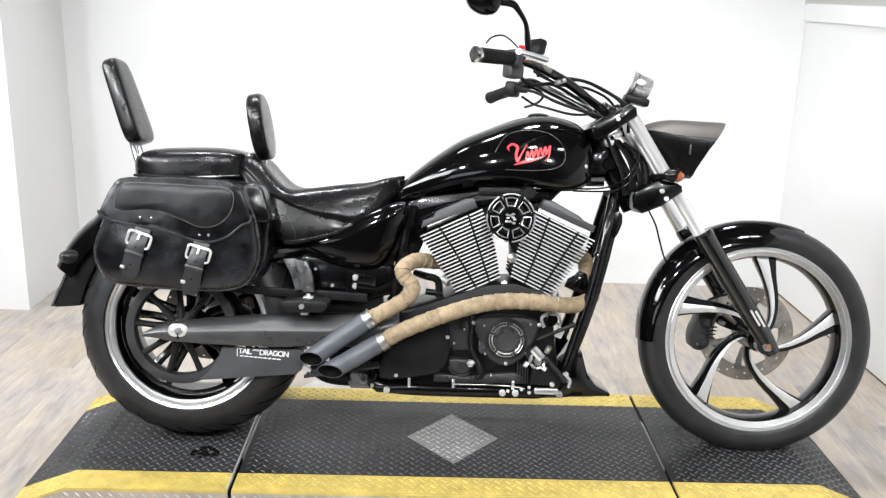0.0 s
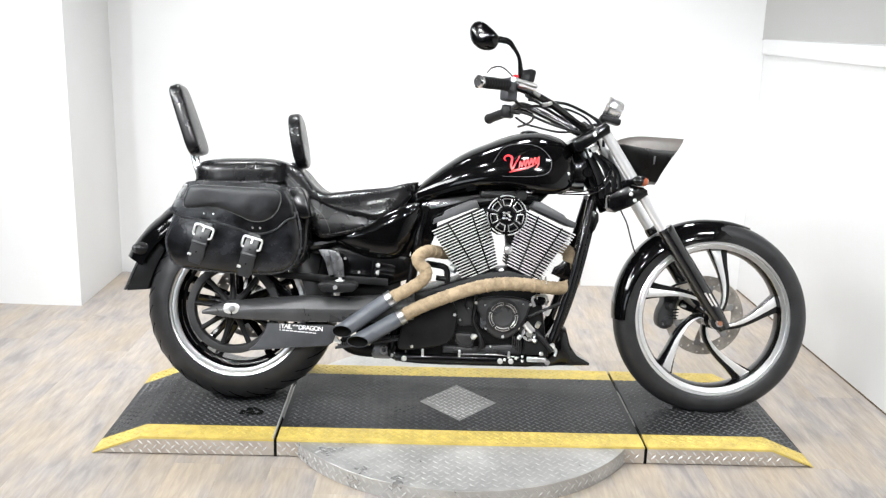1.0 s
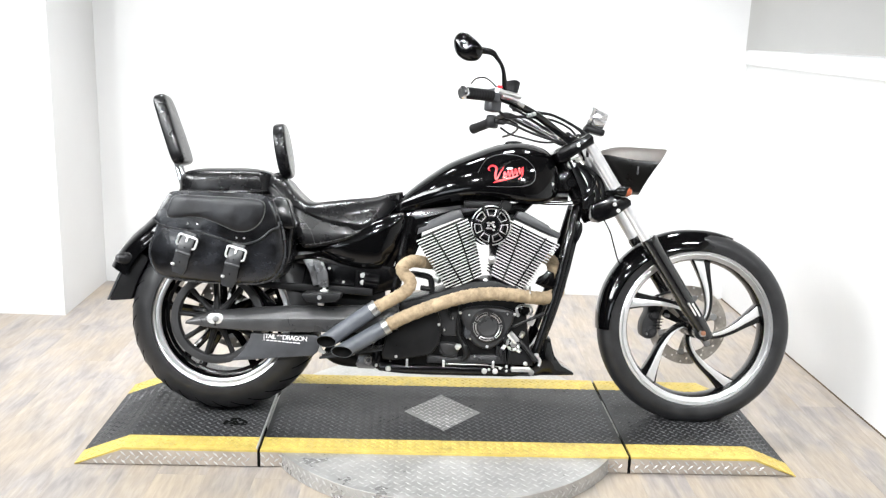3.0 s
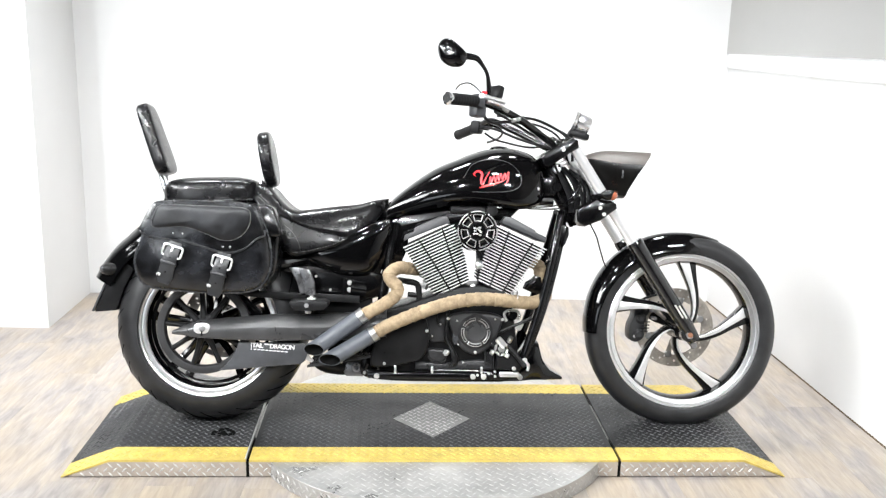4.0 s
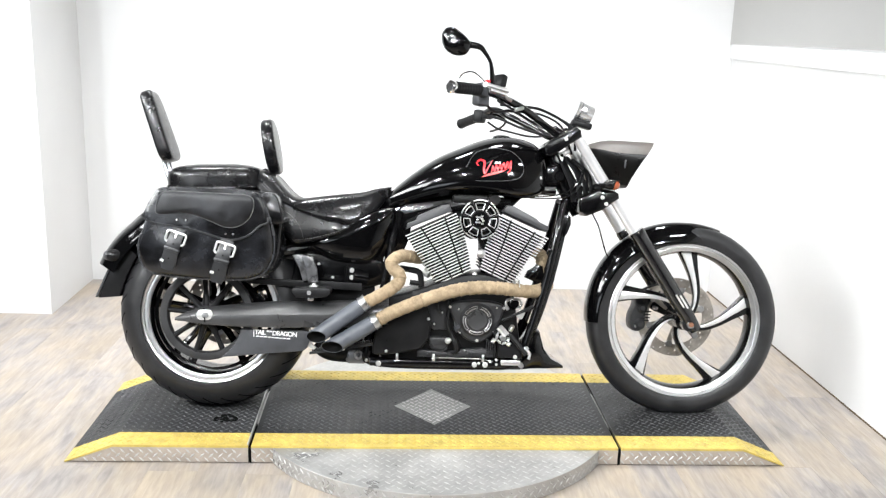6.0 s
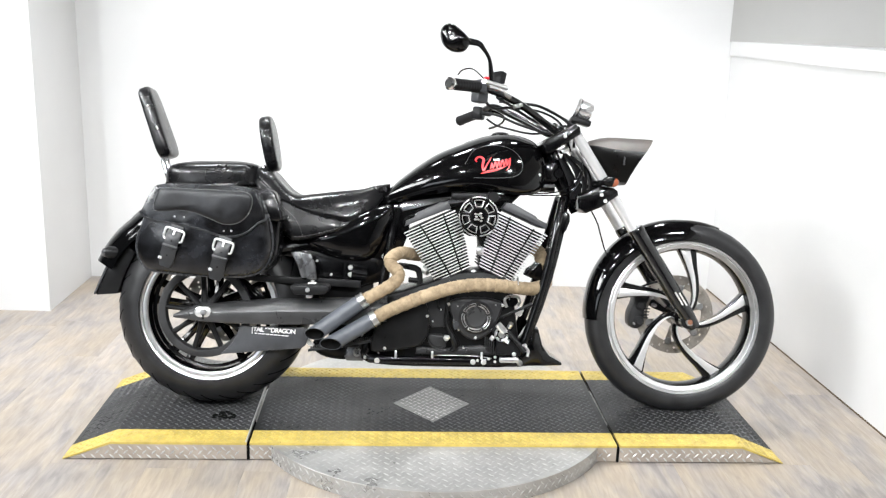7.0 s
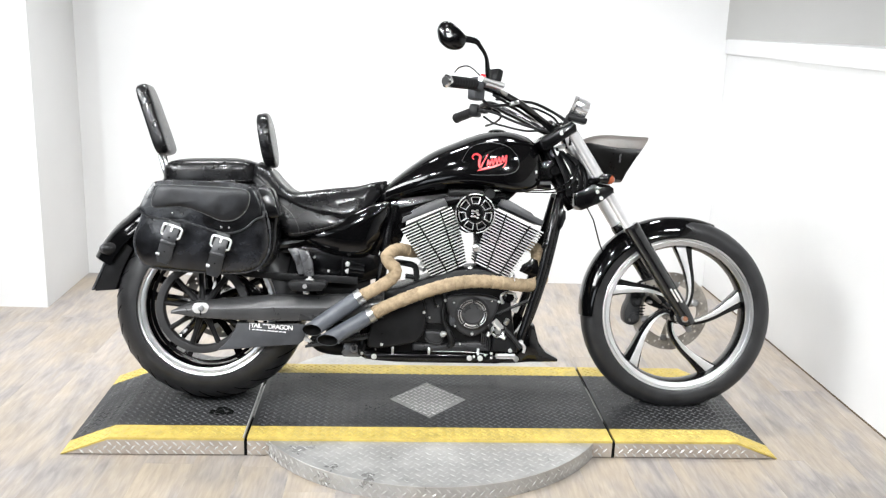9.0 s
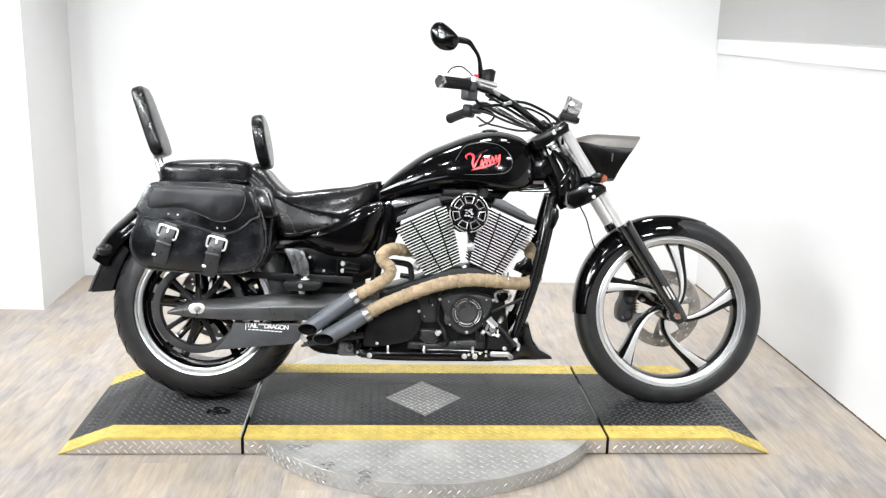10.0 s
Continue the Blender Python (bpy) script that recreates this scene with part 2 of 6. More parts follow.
    nt.links.new(warm.outputs[2], hsv.inputs["Color"])
    nt.links.new(both.outputs[0], hsv.inputs["Value"])
    nt.links.new(hsv.outputs[0], b.inputs["Base Color"])
    bump = nt.nodes.new("ShaderNodeBump")
    bump.inputs["Strength"].default_value, bump.inputs["Distance"].default_value = 0.08, 0.001
    nt.links.new(layers[1].outputs[0], bump.inputs["Height"])
    nt.links.new(bump.outputs[0], b.inputs["Normal"])
    return m


PLANK = plank_material()


# ---- mesh helpers ----
def finish(name, bm, mats, angle=35):
    me = bpy.data.meshes.new(name)
    bmesh.ops.recalc_face_normals(bm, faces=bm.faces)
    bm.to_mesh(me)
    bm.free()
    for m in mats if isinstance(mats, (list, tuple)) else [mats]:
        me.materials.append(m)
    me.shade_smooth()
    me.set_sharp_from_angle(angle=radians(angle))
    return me


def part(name, bm, mats, parent=None, label="", angle=35, kind=""):
    ob = new(name, finish(name, bm, mats, angle))
    if parent:
        ob.parent = parent
    return tagged(ob, label=label, kind=kind)


def P(u, v, w):
    """Along the machine, out to its right side, up."""
    return Vector((u, -v, w))


def spline(pts, steps=6, closed=False):
    """Points of a Catmull-Rom curve through pts (any dimension)."""
    p = [np.array(q, float) for q in pts]
    n = len(p)
    out = []
    for i in range(n if closed else n - 1):
        a, b, c, d = (p[(i + k) % n] if closed else p[min(max(i + k, 0), n - 1)] for k in (-1, 0, 1, 2))
        for s in range(steps):
            t = s / steps
            out.append(0.5 * (2 * b + (c - a) * t + (2 * a - 5 * b + 4 * c - d) * t * t + (3 * b - a - 3 * c + d) * t ** 3))
    if not closed:
        out.append(p[-1])
    return out


def loft(bm, rings, closed=True, caps=True, mat=0):
    """Skin rings of equal count."""
    vs = [[bm.verts.new(q) for q in r] for r in rings]
    n = len(vs[0])
    for a, b in zip(vs, vs[1:]):
        for i in range(n if closed else n - 1):
            j = (i + 1) % n
            f = bm.faces.new((a[i], a[j], b[j], b[i]))
            f.material_index = mat
    if caps:
        for r in (vs[0], vs[-1]):
            try:
                bm.faces.new(r).material_index = mat
            except ValueError:
                pass
    return vs


def tube(bm, pts, radius, seg=10, steps=5, smooth=True, mat=0, caps=True):
    """A round bar along points (u, v, w); radius a number or one per given point."""
    n0 = len(pts)
    rad = list(radius) if isinstance(radius, (list, tuple)) else [radius] * n0
    if smooth and n0 > 2:
        full = spline([(*q, r) for q, r in zip(pts, rad)], steps)
    else:
        full = [np.array((*q, r)) for q, r in zip(pts, rad)]
    path = [P(*q[:3]) for q in full]
    rad = [float(q[3]) for q in full]
    a, rings = None, []
    for i, p in enumerate(path):
        t = (path[min(i + 1, len(path) - 1)] - path[max(i - 1, 0)]).normalized()
        a = (a - t * a.dot(t)).normalized() if a else t.orthogonal().normalized()
        b = t.cross(a).normalized()
        rings.append([p + rad[i] * (math.cos(x) * a + math.sin(x) * b) for x in (2 * math.pi * k / seg for k in range(seg))])
    loft(bm, rings, caps=caps, mat=mat)


def lathe(bm, c, profile, seg=48, mat=0, closed=True):
    """Turn a profile of (radius, v) round the cross axis through c = (u, w). closed: the profile is a loop."""
    u0, w0 = c
    rings = []
    for k in range(seg):
        a = 2 * math.pi * k / seg
        rings.append([bm.verts.new(P(u0 + r * math.cos(a), v, w0 + r * math.sin(a))) for r, v in profile])
    n = len(profile)
    for k in range(seg):
        a, b = rings[k], rings[(k + 1) % seg]
        for i in range(n if closed else n - 1):
            j = (i + 1) % n
            bm.faces.new((a[i], a[j], b[j], b[i])).material_index = mat


def disc(bm, c, r, v0, v1, seg=32, bevel=0.0, mat=0):
    """A solid round boss on the cross axis from v0 out to v1."""
    u0, w0 = c
    prof = [(r, v0), (r, v1 - bevel), (r - bevel, v1)] if bevel else [(r, v0), (r, v1)]
    rings = [[P(u0 + q * math.cos(a), v, w0 + q * math.sin(a)) for a in (2 * math.pi * k / seg for k in range(seg))] for q, v in prof]
    loft(bm, rings, mat=mat)


def prism(bm, outline, v0, v1, bevel=0.0, segs=2, mat=0):
    """A plate with an outline of (u, w), from v0 to v1, its edges rounded."""
    fresh = bmesh.new()
    loft(fresh, [[P(u, v, w) for u, w in outline] for v in (v0, v1)])
    if bevel:
        bmesh.ops.recalc_face_normals(fresh, faces=fresh.faces)
        edges = [e for e in fresh.edges if abs(e.verts[0].co.y - e.verts[1].co.y) < 1e-6]
        bmesh.ops.bevel(fresh, geom=edges, offset=bevel, segments=segs, profile=0.5, affect="EDGES", clamp_overlap=True)
    merge(bm, fresh, mat)


def merge(bm, fresh, mat=0, m=None):
    idx = {}
    for v in fresh.verts:
        idx[v] = bm.verts.new(m @ v.co if m else v.co)
    for f in fresh.faces:
        try:
            bm.faces.new([idx[v] for v in f.verts]).material_index = mat
        except ValueError:
            pass
    fresh.free()


def block(bm, m, size, bevel=0.004, segs=2, mat=0):
    """A box of that size, rounded, at the pose m."""
    fresh = bmesh.new()
    bmesh.ops.create_cube(fresh, size=1.0, matrix=Matrix.Diagonal((*size, 1)))
    if bevel:
        bmesh.ops.bevel(fresh, geom=fresh.edges[:], offset=bevel, segments=segs, profile=0.5, affect="EDGES", clamp_overlap=True)
    merge(bm, fresh, mat, m)


def ball(bm, c, r, scale=(1, 1, 1), seg=16, mat=0, turn=None):
    fresh = bmesh.new()
    bmesh.ops.create_uvsphere(fresh, u_segments=seg, v_segments=max(6, seg // 2), radius=r)
    m = Matrix.Translation(c) @ (turn or Matrix.Identity(4)) @ Matrix.Diagonal((*scale, 1))
    merge(bm, fresh, mat, m)


def bolts(parent, spots, r=0.007, v0=0.1, v1=0.11):
    """Bright bolt heads, each a part of its own."""
    for u, w in spots:
        bm = bmesh.new()
        disc(bm, (u, w), r * 0.88, v0, v1, 12, min(0.0025, r * 0.3))
        part("bolt", bm, ZINC, parent, "bright bolt head")


def slab(name, x0, x1, y0, y1, z0, z1, mat, label, kind="structure", bevel=0.0):
    bm = bmesh.new()
    block(bm, pose((x0 + x1) / 2, (y0 + y1) / 2, (z0 + z1) / 2), (x1 - x0, y1 - y0, z1 - z0), bevel)
    return tagged(part(name, bm, mat), label=label, kind=kind)


# ---- the room ----
floor = slab("floor", -4.2, 3.4, -6.6, 1.45, -0.08, -0.0035, SEAM, "greyed oak plank floor of the showroom")
BACK_WALL = 1.29
slab("wall_back", -1.7, 1.95, BACK_WALL, BACK_WALL + 0.13, -0.004, 3.0, WALL, "plain white painted back wall")
bm = bmesh.new()
ring = [(-4.2, 0.72), (-1.548, 0.684), (-1.56, BACK_WALL), (-1.7, 1.42), (-4.2, 1.42)]
loft(bm, [[Vector((x, y, z)) for x, y in ring] for z in (-0.004, 3.0)])
tagged(part("wall_left", bm, WALL), label="white painted wall with a projecting corner", kind="structure")


def side_line(inset, y):
    """The side wall's face: it opens out a little towards the camera."""
    return (1.790 - 0.0307 * y - inset, y)


def side_band(name, inset, depth, z0, z1, mat, label, bevel=0.0):
    bm = bmesh.new()
    ring = [side_line(inset, y) for y in (BACK_WALL - 0.002, 0.36, -1.0, -5.0)]
    ring += [(x + depth, y) for x, y in ring[::-1]] if depth else [(2.3, -5.0), (2.3, BACK_WALL - 0.002)]
    loft(bm, [[Vector((x, y, z)) for x, y in ring] for z in (z0, z1)])
    if bevel:
        bmesh.ops.bevel(bm, geom=bm.edges[:], offset=bevel, segments=2, affect="EDGES")
    return tagged(part(name, bm, mat), label=label, kind="structure")


side_band("wall_right", 0.0, 0, -0.004, 1.246, WALL, "white half-height side wall below a ledge")
side_band("trim", 0.0025, 0.0125, -0.003, 0.006, material("dark_wall_joint", (0.12, 0.085, 0.055), 0.8, vary=0.5, scale=20), "dark joint where the side wall meets the floor")
side_band("ledge", 0.012, 0, 1.247, 1.322, WALL, "white painted ledge capping the half-height wall", 0.004)
# the curved wall's fade from white is put into its darker colour
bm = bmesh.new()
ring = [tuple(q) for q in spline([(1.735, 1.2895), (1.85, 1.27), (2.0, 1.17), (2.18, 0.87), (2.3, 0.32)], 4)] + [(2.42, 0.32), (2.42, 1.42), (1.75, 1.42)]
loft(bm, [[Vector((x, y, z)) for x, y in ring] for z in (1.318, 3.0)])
tagged(part("wall_upper_back", bm, WALL_ROUND), label="beige wall behind the ledge, shade of the recess in its colour", kind="structure")
slab("wall_upper", 2.3, 2.42, -6.6, 0.32, -0.004, 3.0, WALL_UPPER, "beige wall above and behind the ledge, darkened in colour for shade")
slab("wall_far_left", -4.32, -4.2, -6.6, 1.42, -0.004, 3.0, WALL_DIM, "plain grey wall")
slab("wall_front", -4.32, 2.42, -6.72, -6.6, -0.004, 3.0, WALL_DIM, "plain grey wall")
slab("ceiling", -4.32, 2.42, -6.72, 1.42, 3.0, 3.1, CEILING, "plain grey ceiling")


# ---- turntable and wheel platform ----
PX, PY, TOP = 0.205, -0.445, 0.061
FRONT, BACK = -0.773, -0.122
STRIPE = 0.092
SKEW = Matrix.Translation((PX, PY, 0)) @ pose(0, 0, 0, 0, 0, 0.9) @ Matrix.Translation((-PX, -PY, 0))


def treads(name, spots, size, mats, parent, label):
    """Raised lozenges of a tread plate: spots of (point, along, across, normal)."""
    l, b, h = size
    verts, faces = [], []
    for c, t, s, n in spots:
        k = len(verts)
        verts += [c + t * l, c + s * b, c - t * l, c - s * b, c + t * l * 0.45 + n * h, c - t * l * 0.45 + n * h]
        faces += [(k, k + 1, k + 4), (k + 1, k + 2, k + 5, k + 4), (k + 2, k + 3, k + 5), (k + 3, k, k + 4, k + 5)]
    me = bpy.data.meshes.new(name)
    me.from_pydata([tuple(v) for v in verts], [], faces)
    me.materials.append(mats)
    me.shade_smooth()
    me.set_sharp_from_angle(angle=radians(60))
    ob = new(name, me)
    ob.parent = parent
    return tagged(ob, label=label, kind="stuff")


def grid_spots(inside, x0, x1, y0, y1, pitch, z_of):
    """Rows of lozenges over a stretch of the plan, each row leaning the other way and set off by half a step."""
    out = []
    nx, ny = int((x1 - x0) / pitch) + 1, int((y1 - y0) / (pitch / 2)) + 1
    for j in range(ny):
        a = radians(45 if j % 2 else -45)
        for i in range(nx):
            x, y = x0 + (i + 0.25 + 0.5 * (j % 2)) * pitch, y0 + (j + 0.5) * pitch / 2
            if not (x < x1 and y < y1 and inside(x, y)):
                continue
            z, slope = z_of(x)
            t = Vector((math.cos(a), math.sin(a), math.cos(a) * slope)).normalized()
            s = Vector((-math.sin(a), math.cos(a), -math.sin(a) * slope)).normalized()
            out.append((Vector((x, y, z)), t, s, t.cross(s)))
    return out


def wall_spots(line, z0, z1, pitch, height_at, lift):
    """The same rows on an upright face: line gives the point and the outward way at a count of steps."""
    out = []
    s, n = line
    for j in range(int((z1 - z0) / (pitch / 2)) + 1):
        a = radians(45 if j % 2 else -45)
        for i in range(n):
            p, o = s(i + 0.25 + 0.5 * (j % 2))
            z = z0 + (j + 0.5) * pitch / 2
            if z > height_at(p) - 0.008:
                continue
            side = Vector((0, 0, 1)).cross(o).normalized()
            t = side * math.cos(a) + Vector((0, 0, 1)) * math.sin(a)
            b = -side * math.sin(a) + Vector((0, 0, 1)) * math.cos(a)
            out.append((Vector((p.x, p.y, z)) + o * lift, t, b, o))
    return out


turntable = new("turntable")
turntable.matrix_world = SKEW @ pose(PX + 0.006, PY - 0.008, 0)
tagged(turntable, label="round aluminium tread-plate turntable on the floor", category="turntable")
RAD = 0.612
bm = bmesh.new()
rings = []
for r, z in ((RAD - 0.01, 0.0), (RAD, 0.001), (RAD, 0.0518), (RAD - 0.0007, 0.0525)):
    rings.append([Vector((r * math.cos(a), r * math.sin(a), z)) for a in (2 * math.pi * k / 96 for k in range(96))])
loft(bm, rings)
part("deck", bm, ALU_PLATE, turntable)
spots = grid_spots(lambda x, y: math.hypot(x, y) < RAD - 0.012 and not (FRONT - PY + 0.003 < y < BACK - PY + 0.013), -0.62, 0.62, -0.62, 0.62, 0.035,
                   lambda x: (0.0526, 0.0))
treads("deck_tread", spots, (0.0125, 0.0028, 0.0012), ALU_TREAD, turntable, "worn bright raised lozenges")
count = int(2 * math.pi * RAD / 0.029)


def rim_line(i):
    a = 2 * math.pi * i / count
    o = Vector((math.cos(a), math.sin(a), 0))
    return o * RAD, o


treads("rim_tread", wall_spots((rim_line, count), 0.002, 0.05, 0.029, lambda p: 0.06, 0.0), (0.0115, 0.0032, 0.0018), ALU_TREAD, turntable,
       "raised lozenges on the rim")


DX, DY = 0.208, -0.453        # the bare diamond's centre


def platform(x0, x1, tip0, tip1, label):
    """One plate of the platform: black tread top, yellow edges, bare skirt; tip: how far it ramps down at that end."""
    base = new("platform_plate")
    base.matrix_world = SKEW @ pose((x0 + x1) / 2, PY, 0)
    tagged(base, label=label, category="platform", group="platform plates")
    off = Vector(((x0 + x1) / 2, PY, 0))

    def height(x):
        if tip0 and x < x0 + tip0:
            return 0.004 + (TOP - 0.004) * (x - x0) / tip0
        if tip1 and x > x1 - tip1:
            return 0.004 + (TOP - 0.004) * (x1 - x) / tip1
        return TOP

    def slope(x):
        return (height(x + 1e-4) - height(x - 1e-4)) / 2e-4

    xs = [x0] + ([x0 + tip0] if tip0 else []) + ([x1 - tip1] if tip1 else []) + [x1]

    def strip(name, y0, y1, drop, mat, label, thick):
        bm = bmesh.new()
        top = [[Vector((x, y, height(x) - drop)) - off for x in xs] for y in (y0, y1)]
        low = [[Vector((x, y, max(0.0, height(x) - drop - thick))) - off for x in xs] for y in (y1, y0)]
        loft(bm, [top[0], top[1], low[0], low[1], top[0]], closed=False, caps=False)
        bmesh.ops.remove_doubles(bm, verts=bm.verts, dist=1e-5)
        ends = [e for e in bm.edges if e.is_boundary]
        bmesh.ops.holes_fill(bm, edges=ends)
        part(name, bm, mat, base, label, angle=20)

    strip("top_plate", FRONT + STRIPE, BACK - STRIPE, 0.0, BLACK_PLATE, "black painted tread plate, scuffed grey", 0.008)
    strip("edge_stripe", FRONT, FRONT + STRIPE, 0.0, YELLOW, "yellow safety stripe", 0.008)
    strip("edge_stripe", BACK - STRIPE, BACK, 0.0, YELLOW, "yellow safety stripe", 0.008)
    for y, o in ((FRONT, -1), (BACK, 1)):
        bm = bmesh.new()
        pts = [(x, height(x) - 0.0085) for x in xs]
        ring = [(xs[0] + (0.02 if tip0 else 0), 0.004)] + [q for q in pts if q[1] > 0.004] + [(xs[-1] - (0.02 if tip1 else 0), 0.004)]
        loft(bm, [[Vector((x, y + dy, z)) - off for x, z in ring] for dy in (-o * 0.001, -o * 0.006)])
        part("skirt", bm, SKIRT, base, "bare aluminium tread-plate skirt")
    n = int((x1 - x0) / 0.029)
    line = (lambda i: (Vector((x0 + i * 0.029, FRONT, 0)) - off, Vector((0, -1, 0))), n)
    treads("skirt_tread", wall_spots(line, 0.004, 0.056, 0.029, lambda p: height(p.x + off.x) - 0.008, -0.001), (0.0118, 0.0034, 0.0022), ALU_TREAD,
           base, "raised lozenges on the skirt")
    diamond = lambda x, y: abs(x - DX) / 0.134 + abs(y - DY) / 0.154 < 1.02
    spots = grid_spots(lambda x, y: x0 + 0.01 < x < x1 - 0.01 and not diamond(x, y), x0, x1, FRONT + STRIPE + 0.004, BACK - STRIPE - 0.004, 0.029, lambda x: (height(x), slope(x)))
    treads("top_tread", [(c - off, t, s, nn) for c, t, s, nn in spots], (0.0108, 0.0034, 0.0022), BLACK_TREAD, base, "raised black lozenges, rubbed grey")
    spots = grid_spots(lambda x, y: x0 + 0.01 < x < x1 - 0.01 and not (FRONT + STRIPE - 0.002 < y < BACK - STRIPE), x0, x1, FRONT + 0.004, BACK - 0.004, 0.029,
                       lambda x: (height(x), slope(x)))
    treads("stripe_tread", [(c - off, t, s, nn) for c, t, s, nn in spots], (0.0108, 0.0027, 0.0024), YELLOW, base, "raised yellow lozenges")
    return base


end_plate = platform(-0.962, -0.389, 0.15, 0, "end plate with black tread and yellow edges, ramped")
middle = platform(-0.379, 0.797, 0, 0, "middle plate with black tread and yellow edges")
platform(0.807, 1.351, 0, 0.14, "end plate with black tread and yellow edges, ramped")
bm = bmesh.new()
ring = [(DX - 0.134, DY), (DX, DY - 0.154), (DX + 0.134, DY), (DX, DY + 0.154)]
mx, my = (-0.379 + 0.797) / 2, PY
loft(bm, [[Vector((x - mx, y - my, z)) for x, y in ring] for z in (TOP - 0.002, TOP + 0.0015)])
part("diamond_patch", bm, BARE, middle, "bare aluminium diamond left unpainted")
spots = grid_spots(lambda x, y: abs(x - DX) / 0.134 + abs(y - DY) / 0.154 < 0.93, 0.07, 0.345, DY - 0.156, DY + 0.156, 0.029, lambda x: (TOP + 0.0016, 0.0))
treads("diamond_tread", [(c - Vector((mx, my, 0)), t, s, n) for c, t, s, n in spots], (0.0108, 0.0027, 0.0022), ALU_TREAD, middle, "bright raised lozenges")
for x in (-0.384, 0.802):
    bm = bmesh.new()
    block(bm, pose(x - mx, (FRONT + BACK) / 2 - my, 0.026), (0.0095, BACK - FRONT - 0.004, 0.05), 0.0)
    part("joint", bm, FIN_BLACK, middle, "dark joint between the plates")
bm = bmesh.new()
block(bm, pose(-0.3915 + 0.6755, (FRONT + BACK) / 2 - PY, TOP - 0.003), (0.0055, BACK - FRONT - 0.01, 0.008), 0.001)
part("plate_edge", bm, ALU_TREAD, end_plate, "bare metal edge of the plate")
rng = random.Random(3)
stain_x, stain_y = -0.497, -0.572
bm = bmesh.new()
for k in range(26):
    a, q = rng.random() * 6.28, rng.random() ** 0.7
    x, y, r = stain_x + 0.038 * q * math.cos(a) + 0.6775, stain_y + 0.03 * q * math.sin(a) - PY, 0.004 + 0.007 * rng.random()
    loft(bm, [[Vector((x + r * f * math.cos(c) * (1 + 0.3 * math.sin(3 * c + k)), y + r * f * math.sin(c), z)) for c in (2 * math.pi * j / 10 for j in range(10))]
              for z, f in ((TOP + 0.001, 1.0), (TOP + 0.0016 + 0.00002 * k, 0.9))])
part("grease_spot", bm, FIN_BLACK, end_plate, "dark grease spot on the plate")


# ---- the motorcycle ----
bike = new("motorcycle")
bike.matrix_world = pose(-0.0035, -0.4526, 0.06, -11.0)
tagged(bike, label="glossy black cruiser motorcycle with leather saddlebags on its side stand", category="motorcycle")

FW, RW = (1.084, 0.329), (-0.543, 0.329)


def tyre_profile(outer, inner, half, crown):
    """Half round tread, sidewall and bead as a loop of (radius, v)."""
    side = [(outer, 0.0), (outer - crown * 0.12, half * 0.42), (outer - crown * 0.45, half * 0.76), (outer - crown, half * 0.97),
            (outer - crown * 1.5, half), (inner + 0.012, half * 0.93), (inner, half * 0.82)]
    side = [tuple(q) for q in spline(side, 3)]
    return side + [(r, -v) for r, v in side[:0:-1]]


def sector(c, r0, r1, a0, a1, n=4):
    """Outline of a ring sector as (u, w), in degrees."""
    arc = lambda r, a, b: [(c[0] + r * math.cos(radians(a + (b - a) * k / n)), c[1] + r * math.sin(radians(a + (b - a) * k / n))) for k in range(n + 1)]
    return arc(r1, a0, a1) + arc(r0, a1, a0)


def brake_disc(c, r, v, parent):
    """A pierced ring on a slotted carrier; the holes go through."""
    bm = bmesh.new()
    n, radii = 112, [r * q for q in (0.70, 0.745, 0.79, 0.835, 0.88, 0.93, 0.965, 1.0)]
    grid = [[[bm.verts.new(P(c[0] + q * math.cos(2 * math.pi * k / n), y, c[1] + q * math.sin(2 * math.pi * k / n))) for q in radii] for k in range(n)]
            for y in (v - 0.0025, v + 0.0025)]
    for k in range(n):
        for i in range(len(radii) - 1):
            if (k % 8, i) in ((1, 5), (4, 3), (6, 1)):
                continue
            q = (k + 1) % n
            for y in (0, 1):
                bm.faces.new((grid[y][k][i], grid[y][k][i + 1], grid[y][q][i + 1], grid[y][q][i]))
    part("brake_disc", bm, BRONZE, parent, "drilled steel brake disc, tinted brown by heat")
    for k in range(6):
        a = 60 * k + 12
        bm = bmesh.new()
        prism(bm, sector(c, r * 0.3, r * 0.72, a, a + 13, 2), v - 0.003, v + 0.003, 0.001)
        part("disc_carrier", bm, BRONZE, parent)
        b = radians(a + 6.5)
        bm = bmesh.new()
        disc(bm, (c[0] + r * 0.69 * math.cos(b), c[1] + r * 0.69 * math.sin(b)), 0.0125, v - 0.004, v + 0.006, 14, 0.002)
        part("disc_button", bm, STEEL, parent)


# front wheel
bm = bmesh.new()
lathe(bm, FW, [(0.036, -0.06), (0.036, -0.02), (0.03, 0.0), (0.036, 0.02), (0.033, 0.055), (0.012, 0.06), (0.012, -0.062)], 32)
front_wheel = part("front_wheel", bm, FRAME, bike, "black front wheel with swirling polished spokes")
bm = bmesh.new()
lathe(bm, FW, tyre_profile(0.338, 0.262, 0.055, 0.03), 96)
part("tyre", bm, RUBBER, front_wheel, "narrow black rubber tyre")
bm = bmesh.new()
for k in range(34):
    a = 360 / 34 * k
    for s in (1, -1):
        pts = []
        for q, (rr, vv) in enumerate(((0.3318, 0.018), (0.3263, 0.0312), (0.3175, 0.0432))):
            b = radians(a + s * 3 + q * 2.2)
            pts.append((FW[0] + rr * math.cos(b), s * vv, FW[1] + rr * math.sin(b)))
        tube(bm, pts, [0.0025, 0.0036, 0.0025], 8, 3)
part("tread_groove", bm, FIN_BLACK, front_wheel, kind="stuff")
